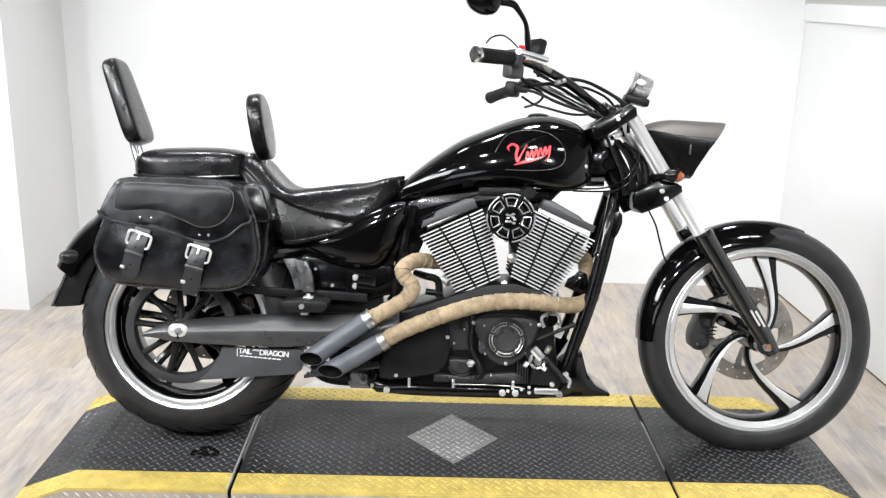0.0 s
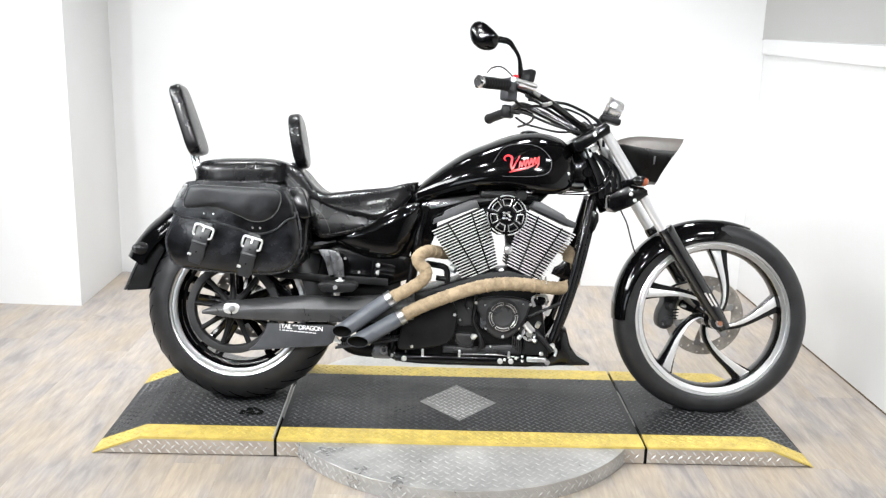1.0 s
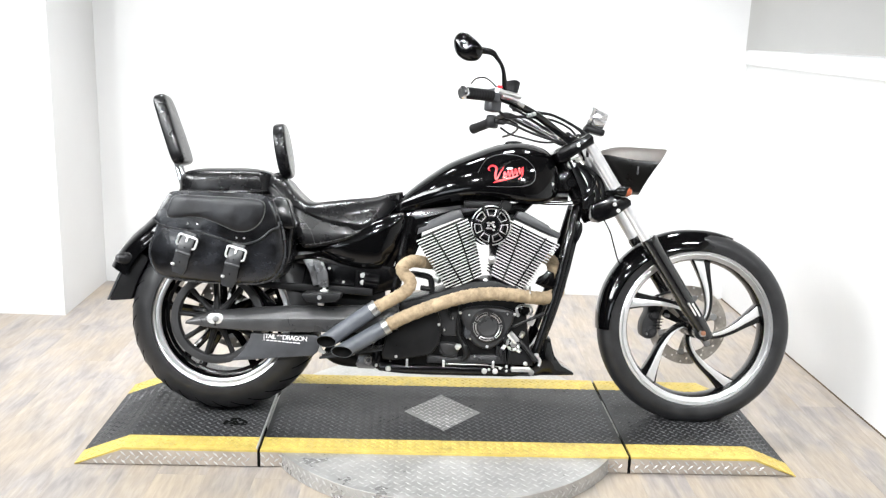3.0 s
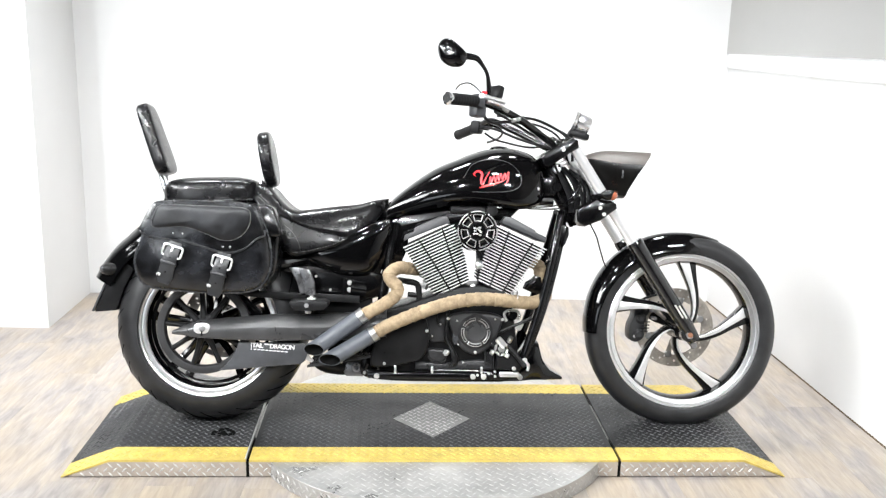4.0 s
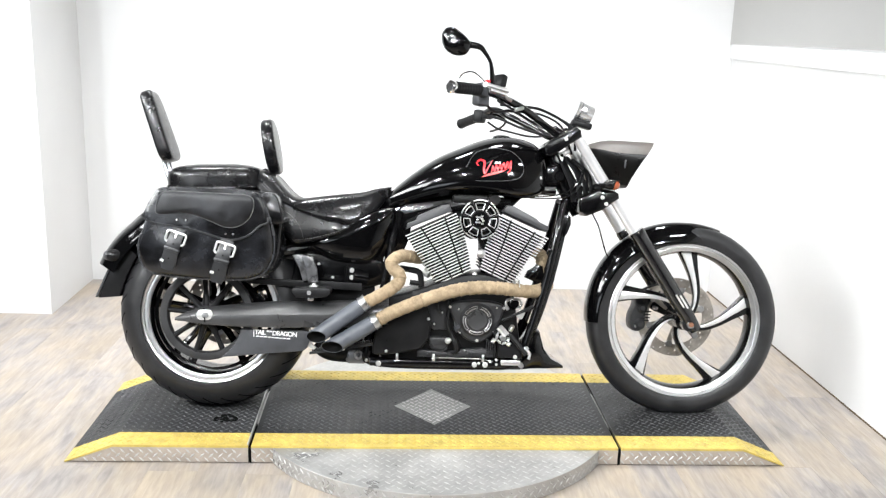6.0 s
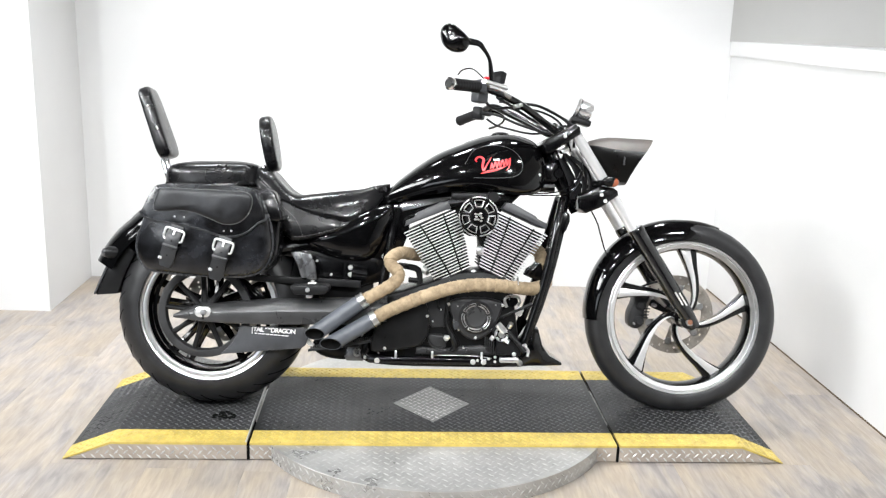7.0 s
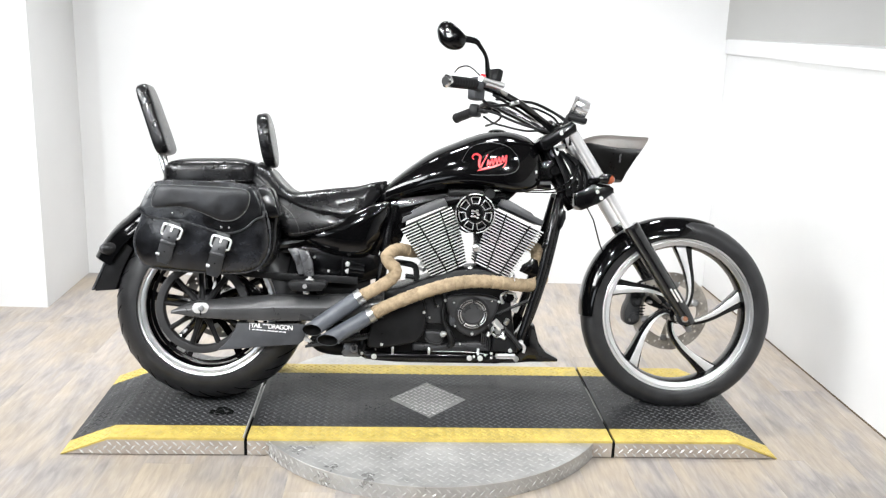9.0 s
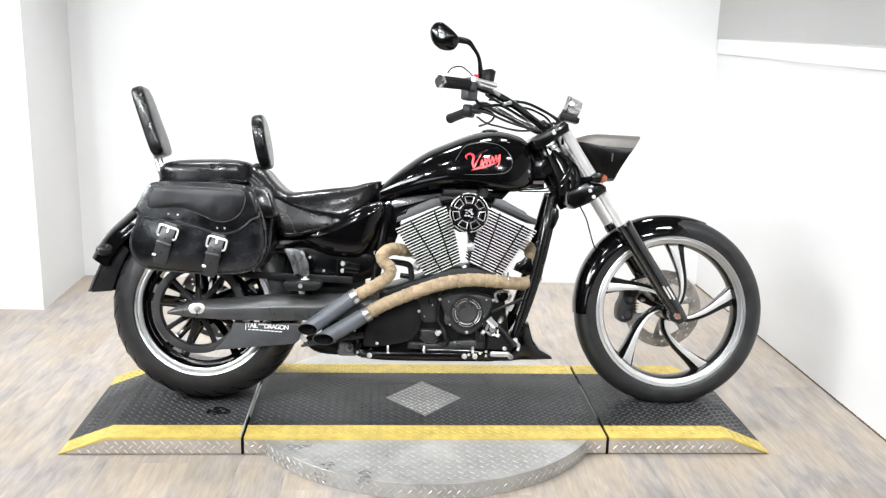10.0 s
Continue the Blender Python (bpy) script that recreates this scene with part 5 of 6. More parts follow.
        ball(bm, P(u, side * 0.297, w), 0.0035, (1, 0.6, 1), 8)
        part("rivet", bm, STEEL, bag)
    bm = bmesh.new()
    tube(bm, [(u, side * 0.2945, w) for u, w in [(-0.724, 0.662)] + edge + [(-0.334, 0.66)]], 0.0036, 7, 5)
    part("flap_binding", bm, STRAP_LEATHER, bag, "rubbed binding along the flap")
    for (u0, w0), (u1, w1) in (((-0.608, 0.618), (-0.65, 0.488)), ((-0.456, 0.586), (-0.493, 0.449))):
        d = Vector((u1 - u0, w1 - w0)).normalized()
        n = Vector((-d.y, d.x))
        bm = bmesh.new()
        rows = []
        for k in range(13):
            f = k / 12
            c = Vector((u0, w0)).lerp(Vector((u1, w1)), f)
            half = 0.02 + 0.005 * f - 0.008 * max(0, f - 0.85) / 0.15
            lift = 0.301 + 0.0135 * math.sin(math.pi * min(1, f * 1.25)) - (0.006 * max(0, f - 0.75) / 0.25)
            top = [P(c.x + n.x * half * s, side * (lift - (0.002 if abs(s) == 1 else 0)), c.y + n.y * half * s) for s in (-1, -0.8, 0, 0.8, 1)]
            low = [P(c.x + n.x * half * s, side * (lift - 0.007), c.y + n.y * half * s) for s in (1, 0, -1)]
            rows.append(top + low)
        loft(bm, rows)
        part("strap", bm, STRAP_LEATHER, bag, "tapered leather strap")
        bm = bmesh.new()
        c = Vector((u0, w0)) + d * 0.03
        loop = []
        for a in range(4):
            sx, sy = ((-1, 1), (1, 1), (1, -1), (-1, -1))[a]
            for b in (0, 1, 2):
                th = radians((135, 45, -45, -135)[a] + (45, 0, -45)[b])
                loop.append(c + n * (sx * 0.024 + 0.006 * math.cos(th)) - d * (sy * 0.0115 + 0.006 * math.sin(th)))
        tube(bm, [(q.x, side * 0.3085, q.y) for q in loop] + [(loop[0].x, side * 0.3085, loop[0].y)], 0.0036, 8, smooth=False, caps=False)
        part("buckle", bm, ZINC, bag, "chrome roller buckle")
        bm = bmesh.new()
        c = Vector((u0, w0)) + d * 0.068
        block(bm, Matrix.Translation(P(c.x, side * 0.3085, c.y)) @ pose(0, 0, 0, 0, -(math.degrees(math.atan2(d.y, d.x)) + 90), 0), (0.05, 0.015, 0.012), 0.004)
        part("keeper", bm, STRAP_LEATHER, bag, "leather strap keeper")
        a, b = Vector((u0, w0)) + d * 0.012, Vector((u0, w0)) + d * 0.03
        bm = bmesh.new()
        tube(bm, [(a.x, side * 0.3125, a.y), (b.x, side * 0.3165, b.y)], 0.003, 8)
        part("prong", bm, ZINC, bag, "chrome buckle prong")
        for f in (0.05, 0.098):
            c = Vector((u0, w0)) + d * f
            bm = bmesh.new()
            ball(bm, P(c.x, side * (0.3148 if f < 0.09 else 0.3115), c.y), 0.0026, (1, 0.5, 1), 8)
            part("strap_hole", bm, FIN_BLACK, bag, "punched strap hole")
        bm = bmesh.new()
        c = Vector((u0, w0)) + d * 0.112 - n * 0.02
        block(bm, Matrix.Translation(P(c.x, side * 0.303, c.y)) @ pose(0, 0, 0, 0, -(math.degrees(math.atan2(d.y, d.x)) + 90), 0), (0.012, 0.006, 0.009), 0.002)
        part("strap_end_clip", bm, ZINC, bag, "small bright clip beside the strap")
    if side < 0:
        return
    bm = bmesh.new()
    gus = [tuple(q) for q in spline([(-0.36, 0.735), (-0.318, 0.728), (-0.305, 0.69), (-0.296, 0.648), (-0.3, 0.6), (-0.302, 0.56), (-0.312, 0.518), (-0.335, 0.482), (-0.37, 0.48), (-0.38, 0.6)], 3, closed=True)]
    prism(bm, gus, *sorted((side * 0.15, side * 0.222)), 0.012, 3)
    ear = [tuple(q) for q in spline([(-0.36, 0.735), (-0.318, 0.735), (-0.3, 0.7), (-0.288, 0.655), (-0.292, 0.64), (-0.32, 0.637), (-0.35, 0.64), (-0.37, 0.69)], 3, closed=True)]
    prism(bm, ear, *sorted((side * 0.17, side * 0.262)), 0.01, 3)
    part("gusset", bm, BAG_LEATHER, bag, "folded leather gusset")


saddlebag(1)
saddlebag(-1)

# side cover, frame, boxes
bm = bmesh.new()
cover = [tuple(q) for q in spline([(-0.232, 0.56), (-0.172, 0.527), (-0.115, 0.51), (-0.039, 0.504), (-0.002, 0.517), (0.022, 0.55), (0.045, 0.607), (0.068, 0.668), (0.06, 0.7), (0.0, 0.69), (-0.08, 0.655), (-0.16, 0.615), (-0.215, 0.59)], 3, closed=True)]
for s in (1, -1):
    cc = lambda f, v: [P(-0.06 + (u + 0.06) * f, s * v, 0.6 + (w - 0.6) * f) for u, w in cover]
    loft(bm, [cc(1.0, 0.06), cc(1.0, 0.1), cc(0.97, 0.113), cc(0.9, 0.124), cc(0.75, 0.135), cc(0.5, 0.142), cc(0.2, 0.145)])
part("side_cover", bm, PAINT, bike, "gloss black side cover", angle=60)
bm = bmesh.new()
prism(bm, [(-0.28, 0.575), (-0.22, 0.55), (-0.1, 0.505), (0.02, 0.5), (0.08, 0.67), (0.0, 0.685), (-0.12, 0.62)], -0.1, 0.1, 0.01)
prism(bm, [(-0.25, 0.43), (-0.04, 0.42), (0.03, 0.44), (0.04, 0.51), (-0.04, 0.53), (-0.24, 0.54)], -0.11, 0.11, 0.008)
prism(bm, [(-0.33, 0.52), (-0.1, 0.5), (-0.1, 0.6), (-0.27, 0.6), (-0.35, 0.56)], -0.1, 0.1, 0.006)
prism(bm, [(0.11, 0.66), (0.2, 0.705), (0.27, 0.73), (0.4, 0.745), (0.46, 0.745), (0.46, 0.72), (0.3, 0.70), (0.2, 0.675)], -0.09, 0.095, 0.006)
prism(bm, [(0.03, 0.5), (0.095, 0.545), (0.116, 0.6), (0.122, 0.65), (0.2, 0.69), (0.33, 0.70), (0.46, 0.705), (0.5, 0.745), (0.3, 0.745), (0.1, 0.715), (0.04, 0.67)], -0.075, 0.075, 0.008)
part("battery_box", bm, FRAME, bike, "black box under the seat")
bm = bmesh.new()
tube(bm, [(-0.07, 0.118, 0.468), (-0.02, 0.118, 0.462)], 0.024, 14)
for k in range(4):
    tube(bm, [(-0.095 + 0.012 * k, 0.112, 0.50 - 0.002 * k), (-0.095 + 0.012 * k, 0.118, 0.445 - 0.002 * k)], 0.0075, 10)
shock = part("shock_absorber", bm, FRAME, bike, "black shock absorber")
bolts(shock, [(-0.075, 0.486), (-0.075, 0.462)], 0.0095, 0.11, 0.135)
bolts(bike, [(-0.188, 0.505), (-0.14, 0.46)], 0.0055, 0.11, 0.117)
bm = bmesh.new()
for s in (1, -1):
    tube(bm, [(0.65, s * 0.05, 0.735), (0.635, s * 0.1, 0.65), (0.612, s * 0.115, 0.545), (0.588, s * 0.115, 0.448), (0.562, s * 0.115, 0.361), (0.53, s * 0.115, 0.273), (0.505, s * 0.118, 0.215), (0.46, s * 0.118, 0.178), (0.38, s * 0.118, 0.172), (0.02, s * 0.118, 0.177),
              (-0.015, s * 0.118, 0.23), (0.02, s * 0.11, 0.40)], 0.0165, 12)
    tube(bm, [(0.62, s * 0.03, 0.775), (0.4, s * 0.03, 0.765), (0.1, s * 0.045, 0.70), (-0.2, s * 0.1, 0.57), (-0.36, s * 0.11, 0.54)], 0.018, 10)
    tube(bm, [(0.075, s * 0.09, 0.69), (0.055, s * 0.1, 0.55), (0.03, s * 0.11, 0.40)], 0.016, 10)
part("frame", bm, FRAME, bike, "black tubular frame")
bm = bmesh.new()
tube(bm, [(0.637, 0.1, 0.722), (0.619, 0.125, 0.642), (0.599, 0.132, 0.546), (0.577, 0.132, 0.45), (0.555, 0.132, 0.372), (0.526, 0.132, 0.276), (0.508, 0.132, 0.22)], 0.0145, 14)
for u, w in ((0.604, 0.565), (0.593, 0.5)):
    block(bm, Matrix.Translation(P(u, 0.128, w)) @ pose(0, 0, 0, 0, 16, 0), (0.036, 0.03, 0.012), 0.003)
prism(bm, [(0.636, 0.69), (0.65, 0.692), (0.66, 0.682), (0.661, 0.658), (0.65, 0.628), (0.64, 0.615), (0.632, 0.64)], 0.1, 0.128, 0.004)
prism(bm, [(0.592, 0.495), (0.604, 0.492), (0.612, 0.47), (0.602, 0.44), (0.586, 0.45)], 0.1, 0.122, 0.004)
part("engine_guard_tube", bm, FRAME, bike, "gloss black tube beside the downtube")
bm = bmesh.new()
rings = []
for u, w0, w1, half in ((0.44, 0.152, 0.165, 0.11), (0.50, 0.152, 0.21, 0.118), (0.545, 0.153, 0.30, 0.12), (0.57, 0.154, 0.29, 0.118), (0.585, 0.155, 0.235, 0.11), (0.61, 0.156, 0.2, 0.1), (0.655, 0.158, 0.17, 0.085)):
    n = 14
    rings.append([P(u, half * math.copysign(abs(math.cos(a)) ** 0.4, math.cos(a)), (w0 + w1) / 2 + (w1 - w0) / 2 * math.copysign(abs(math.sin(a)) ** 0.4, math.sin(a))) for a in (2 * math.pi * k / n for k in range(n))])
loft(bm, rings)
part("chin_spoiler", bm, PAINT, bike, "gloss black chin spoiler", angle=45)
bm = bmesh.new()
block(bm, Matrix.Translation(P(0.22, 0.148, 0.179)), (0.46, 0.014, 0.02), 0.004)
block(bm, Matrix.Translation(P(0.22, 0.0, 0.175)), (0.46, 0.24, 0.014), 0.004)
rail = part("bottom_rail", bm, FRAME, bike, "black lower frame rail")
bm = bmesh.new()
bolts(rail, [(0.021, 0.178), (0.343, 0.179), (0.379, 0.179)], 0.0105, 0.154, 0.162)
for u in (0.083, 0.206, 0.372):
    pin = bmesh.new()
    block(pin, Matrix.Translation(P(u, 0.15, 0.2)), (0.008, 0.008, 0.024), 0.002)
    part("clip", pin, POLISHED, rail, "bright clip")
block(bm, Matrix.Translation(P(0.464, 0.16, 0.189)), (0.066, 0.02, 0.017), 0.004)
disc(bm, (0.5, 0.18), 0.009, 0.15, 0.168, 12, 0.002)
part("peg_bar", bm, POLISHED, rail, "bright footpeg bar")

# engine
bm = bmesh.new()
prism(bm, [(0.03, 0.184), (0.46, 0.184), (0.50, 0.25), (0.485, 0.36), (0.475, 0.43), (0.45, 0.462), (0.37, 0.482), (0.3, 0.477), (0.21, 0.447), (0.1, 0.41), (0.0, 0.38), (-0.02, 0.3)], -0.13, 0.118, 0.012)
engine = part("engine", bm, CASE, bike, "black V-twin engine with bright-edged cooling fins")
bm = bmesh.new()
gc = [tuple(q) for q in spline([(0.0, 0.212), (0.008, 0.28), (0.016, 0.325), (0.03, 0.348), (0.1, 0.37), (0.165, 0.382), (0.183, 0.368), (0.193, 0.329), (0.19, 0.272), (0.17, 0.238), (0.148, 0.226), (0.064, 0.21)], 3, closed=True)]
prism(bm, gc, 0.11, 0.158, 0.008, 3)
cover = part("pulley_cover", bm, SATIN, engine, "flat satin black drive cover")
bolts(cover, [(0.046, 0.22), (0.186, 0.331)], 0.006, 0.157, 0.162)
bm = bmesh.new()
cc = [tuple(q) for q in spline([(0.256, 0.372), (0.30, 0.392), (0.38, 0.394), (0.434, 0.382), (0.44, 0.362), (0.42, 0.31), (0.398, 0.275), (0.352, 0.25), (0.305, 0.268), (0.278, 0.31)], 3, closed=True)]
prism(bm, cc, 0.1, 0.148, 0.012, 3)
disc(bm, (0.349, 0.329), 0.06, 0.12, 0.158, 40, 0.012)
clutch = part("clutch_cover", bm, COVER, engine, "black round engine side cover")
for k in range(5):
    bm = bmesh.new()
    o = sector((0.349, 0.329), 0.039, 0.0478, 72 * k + 20, 72 * k + 80, 8)
    loop = [(u, 0.1592, w) for u, w in o]
    tube(bm, loop + loop[:1], 0.0013, 6, smooth=False, caps=False)
    arc = [(0.349 + 0.0405 * math.cos(radians(a)), 0.1592, 0.329 + 0.0405 * math.sin(radians(a))) for a in range(72 * k + 26, 72 * k + 75, 8)]
    tube(bm, arc, 0.0018, 6, smooth=False)
    part("cover_ring", bm, STEEL, clutch, "machined edge of a ring segment")
bm = bmesh.new()
disc(bm, (0.349, 0.329), 0.0362, 0.15, 0.164, 40, 0.006)
part("cover_cap", bm, SWING, clutch, "satin black cap")
bolts(engine, [(0.257, 0.372), (0.439, 0.371), (0.35, 0.26), (0.25, 0.258)], 0.006, 0.145, 0.152)
bm = bmesh.new()
prism(bm, [(0.17, 0.40), (0.25, 0.40), (0.258, 0.36), (0.262, 0.305), (0.252, 0.291), (0.205, 0.289), (0.192, 0.3), (0.18, 0.34)], 0.1, 0.13, 0.006)
part("gearbox_panel", bm, COVER, engine, "satin black gearbox panel")
bm = bmesh.new()
bowl = [tuple(q) for q in spline([(0.19, 0.266), (0.192, 0.243), (0.206, 0.227), (0.228, 0.221), (0.246, 0.226), (0.257, 0.245), (0.254, 0.263), (0.22, 0.268)], 3, closed=True)]
prism(bm, bowl, 0.1, 0.138, 0.008, 3)
lip = [(u, 0.1385, w) for u, w in bowl[3:14]]
tube(bm, lip, 0.003, 6, smooth=False)
part("oil_pump_cover", bm, COVER, engine, "satin black bowl-shaped cover")
bm = bmesh.new()
disc(bm, (0.252, 0.256), 0.0105, 0.13, 0.15, 6, 0.002)
tube(bm, [(0.252, 0.148, 0.256), (0.262, 0.15, 0.262)], 0.006, 10)
part("drain_bolt", bm, ZINC, engine, "large bright hexagon bolt")
bm = bmesh.new()
tube(bm, [(0.256, 0.135, 0.40), (0.2545, 0.14, 0.366), (0.2505, 0.142, 0.309), (0.266, 0.142, 0.275), (0.276, 0.142, 0.252), (0.283, 0.14, 0.229), (0.27, 0.14, 0.212)], [0.006, 0.0065, 0.007, 0.008, 0.011, 0.012, 0.008], 10)
tube(bm, [(0.19, 0.13, 0.385), (0.23, 0.14, 0.40), (0.26, 0.14, 0.405)], 0.009, 8)
tube(bm, [(0.215, 0.13, 0.395), (0.222, 0.137, 0.36), (0.236, 0.132, 0.35)], 0.005, 8)
part("oil_hose", bm, CASE, engine, "black rubber oil hose")
bm = bmesh.new()
prism(bm, [(0.273, 0.322), (0.286, 0.326), (0.299, 0.312), (0.295, 0.291), (0.28, 0.284), (0.272, 0.296)], 0.11, 0.146, 0.004)
disc(bm, (0.284, 0.305), 0.009, 0.14, 0.152, 14, 0.002)
part("pressure_sender", bm, SATIN_GREY, engine, "grey oil pressure sender")
bm = bmesh.new()
prism(bm, [(0.15, 0.224), (0.195, 0.221), (0.25, 0.218), (0.3, 0.226), (0.37, 0.232), (0.41, 0.222), (0.41, 0.2), (0.15, 0.198)], 0.11, 0.136, 0.005)
for u, w, r in ((0.257, 0.214, 0.006), (0.326, 0.211, 0.0085), (0.19, 0.211, 0.005)):
    disc(bm, (u, w), r, 0.13, 0.146, 14, 0.002)
for k in range(5):
    block(bm, Matrix.Translation(P(0.385 + 0.007 * k, 0.132, 0.24 - 0.004 * k)), (0.003, 0.02, 0.045), 0.001)
part("lower_case", bm, COVER, engine, "satin black lower crankcase with bosses")
bm = bmesh.new()
tube(bm, [(0.2, 0.152, 0.1985), (0.253, 0.153, 0.1996), (0.348, 0.153, 0.1985), (0.406, 0.152, 0.1915)], 0.0014, 8)
part("brake_line", bm, STEEL, engine, "thin bright brake line along the rail")
bolts(engine, [(0.396, 0.19), (0.417, 0.196), (0.358, 0.184), (0.417, 0.181)], 0.0052, 0.152, 0.16)
bolts(engine, [(0.287, 0.365), (0.415, 0.372), (0.292, 0.285), (0.406, 0.29), (0.31, 0.225), (0.232, 0.352), (0.205, 0.312)], 0.0034, 0.13, 0.15)

NF = 20


def cylinder(base, top, w_low, w_high, ribs, vee, rocker, parent):
    """A finned barrel between two points of the side view, under its rocker cover."""
    b, t = Vector(base), Vector(top)
    d = (t - b).normalized()
    n = Vector((d.y, -d.x))
    bm = bmesh.new()
    h = (t - b).length
    core = [b - n * w_low * 0.45, b + n * w_low * 0.45, t + n * w_high * 0.46, t - n * w_high * 0.46]
    prism(bm, [(q.x, q.y) for q in core], -0.07, 0.07, 0.01)
    cyl = part("cylinder", bm, CASE, parent, "finned black cylinder with machined fin edges")
    for k in range(NF):
        f = (k + 0.6) / NF
        c = b.lerp(t, f)
        half = (w_low + (w_high - w_low) * f) / 2
        fresh = bmesh.new()
        depth = 0.108 + 0.026 * f
        cuts = [-1.0] + [lo + (hi - lo) * f for lo, hi in ribs] + [1.0]
        thick = h / NF * 0.4
        bulge = 0.009 * math.sin(math.pi * f)
        for a0, a1 in zip(cuts, cuts[1:]):
            x0, x1 = half * a0 + (0.0026 if a0 > -1 else 0), half * a1 - (0.0026 if a1 < 1 else 0)
            x0 -= bulge if a0 == -1 and vee < 0 else 0
            x1 += bulge if a1 == 1 and vee > 0 else 0
            vs = []
            for y in (-depth, depth):
                for x in (x0, x1):
                    cut = 0.003 if (x in (x0,) and a0 == -1) or (x == x1 and a1 == 1) else 0.0
                    for z in (-thick / 2, thick / 2):
                        q = c + n * x + d * z
                        vs.append(fresh.verts.new(P(q.x, y - math.copysign(cut, y), q.y)))
            for idx, mi in (((0, 1, 3, 2), 0), ((4, 6, 7, 5), 0), ((0, 2, 6, 4), 1), ((1, 5, 7, 3), 1), ((0, 4, 5, 1), 1), ((2, 3, 7, 6), 1)):
                fresh.faces.new([vs[i] for i in idx]).material_index = mi
        part("fin", fresh, [MACHINED, FIN_BLACK], cyl)
    bm = bmesh.new()
    prism(bm, rocker, -0.115, 0.128, 0.004, 2)
    part("rocker_cover", bm, ROCKER, parent, "dark grey rocker cover")
    return cyl


cylinder((0.272, 0.465), (0.185, 0.649), 0.128, 0.188, ((-0.13, -0.37), (0.5, 0.56)), 1,
         [(0.104, 0.629), (0.108, 0.648), (0.137, 0.66), (0.143, 0.675), (0.183, 0.694), (0.223, 0.713), (0.247, 0.716), (0.258, 0.693)], engine)
cylinder((0.417, 0.468), (0.501, 0.65), 0.13, 0.19, ((-0.34, -0.5), (0.4, 0.45)), -1,
         [(0.43, 0.695), (0.443, 0.717), (0.468, 0.714), (0.507, 0.693), (0.544, 0.674), (0.552, 0.664), (0.587, 0.648), (0.581, 0.63)], engine)
bm = bmesh.new()
AC = (0.346, 0.668)
block(bm, Matrix.Translation(P(0.345, 0.0, 0.66)), (0.06, 0.12, 0.08), 0.012)
disc(bm, AC, 0.045, 0.02, 0.19, 24, 0.004)
disc(bm, (0.40, 0.735), 0.02, 0.05, 0.12, 14, 0.004)
block(bm, Matrix.Translation(P(0.34, 0.05, 0.735)), (0.16, 0.1, 0.03), 0.008)
prism(bm, [(0.25, 0.712), (0.445, 0.712), (0.405, 0.612), (0.372, 0.598), (0.325, 0.598), (0.295, 0.615)], -0.06, 0.06, 0.008)
prism(bm, [(0.359, 0.603), (0.388, 0.610), (0.388, 0.479), (0.367, 0.479)], -0.06, 0.03, 0.003)
part("intake", bm, CASE, engine, "black intake between the cylinders")
bm = bmesh.new()
lathe(bm, AC, [(0.064, 0.165), (0.066, 0.175), (0.064, 0.198), (0.06, 0.202), (0.056, 0.198), (0.056, 0.165)], 48)
disc(bm, AC, 0.057, 0.16, 0.187, 40, 0.0)
for k in range(7):
    a = 90 + 360 / 7 * (k + 0.5)
    prism(bm, sector(AC, 0.022, 0.06, a - 4, a + 4, 2), 0.186, 0.201, 0.002)
disc(bm, AC, 0.026, 0.184, 0.203, 28, 0.004)
cleaner = part("air_cleaner", bm, FRAME, engine, "round black air cleaner with machined slots")
for k in range(7):
    a = 90 + 360 / 7 * k
    bm = bmesh.new()
    o = sector(AC, 0.033, 0.0545, a - 17, a + 17, 5)
    loop = [(u, 0.2035, w) for u, w in o]
    tube(bm, loop + loop[:1], 0.0017, 6, smooth=False, caps=False)
    part("slot_edge", bm, STEEL, cleaner, "machined slot edge")
    bm = bmesh.new()
    arc = sector(AC, 0.0622, 0.0662, a - 21, a + 21, 8)
    prism(bm, arc, 0.198, 0.2035, 0.001)
    part("rim_segment", bm, STEEL, cleaner, "machined scallop of the rim")
bm = bmesh.new()
for k in range(9):
    a = radians(40 * k + 20)
    r = 0.006 + 0.011 * ((k * 5) % 9) / 9
    ball(bm, P(AC[0] + r * math.cos(a), 0.2045, AC[1] + r * math.sin(a)), 0.0042, (1.2, 0.5, 0.8), 8)
part("cleaner_badge", bm, STEEL, cleaner, "worn bright centre badge")
bm = bmesh.new()
disc(bm, (0.375, 0.562), 0.017, 0.05, 0.1, 16, 0.004)
tube(bm, [(0.345, 0.1, 0.65), (0.352, 0.1, 0.61), (0.37, 0.095, 0.57)], 0.008, 8)
tube(bm, [(0.375, 0.07, 0.562), (0.40, 0.07, 0.53)], 0.011, 8)
part("breather", bm, CASE, engine, "black breather fitting and hose")
bm = bmesh.new()
ball(bm, P(0.361, 0.1, 0.5515), 0.0145, (1, 0.7, 1.1), 14)
part("sensor", bm, POLISHED, engine, "bright sensor between the cylinders")
bm = bmesh.new()
ball(bm, P(0.341, 0.105, 0.478), 0.0095, (1, 0.6, 1), 12)
part("cylinder_bolt", bm, ZINC, engine, "bright bolt between the cylinders")
bm = bmesh.new()
tube(bm, [(0.09, -0.02, 0.487), (0.12, 0.06, 0.488), (0.146, 0.07, 0.483), (0.157, 0.07, 0.468), (0.16, 0.07, 0.42)], 0.0105, 10)
tube(bm, [(0.12, 0.07, 0.445), (0.17, 0.07, 0.44)], 0.009, 8)
part("coolant_line", bm, CASE, engine, "black oil line")
bm = bmesh.new()
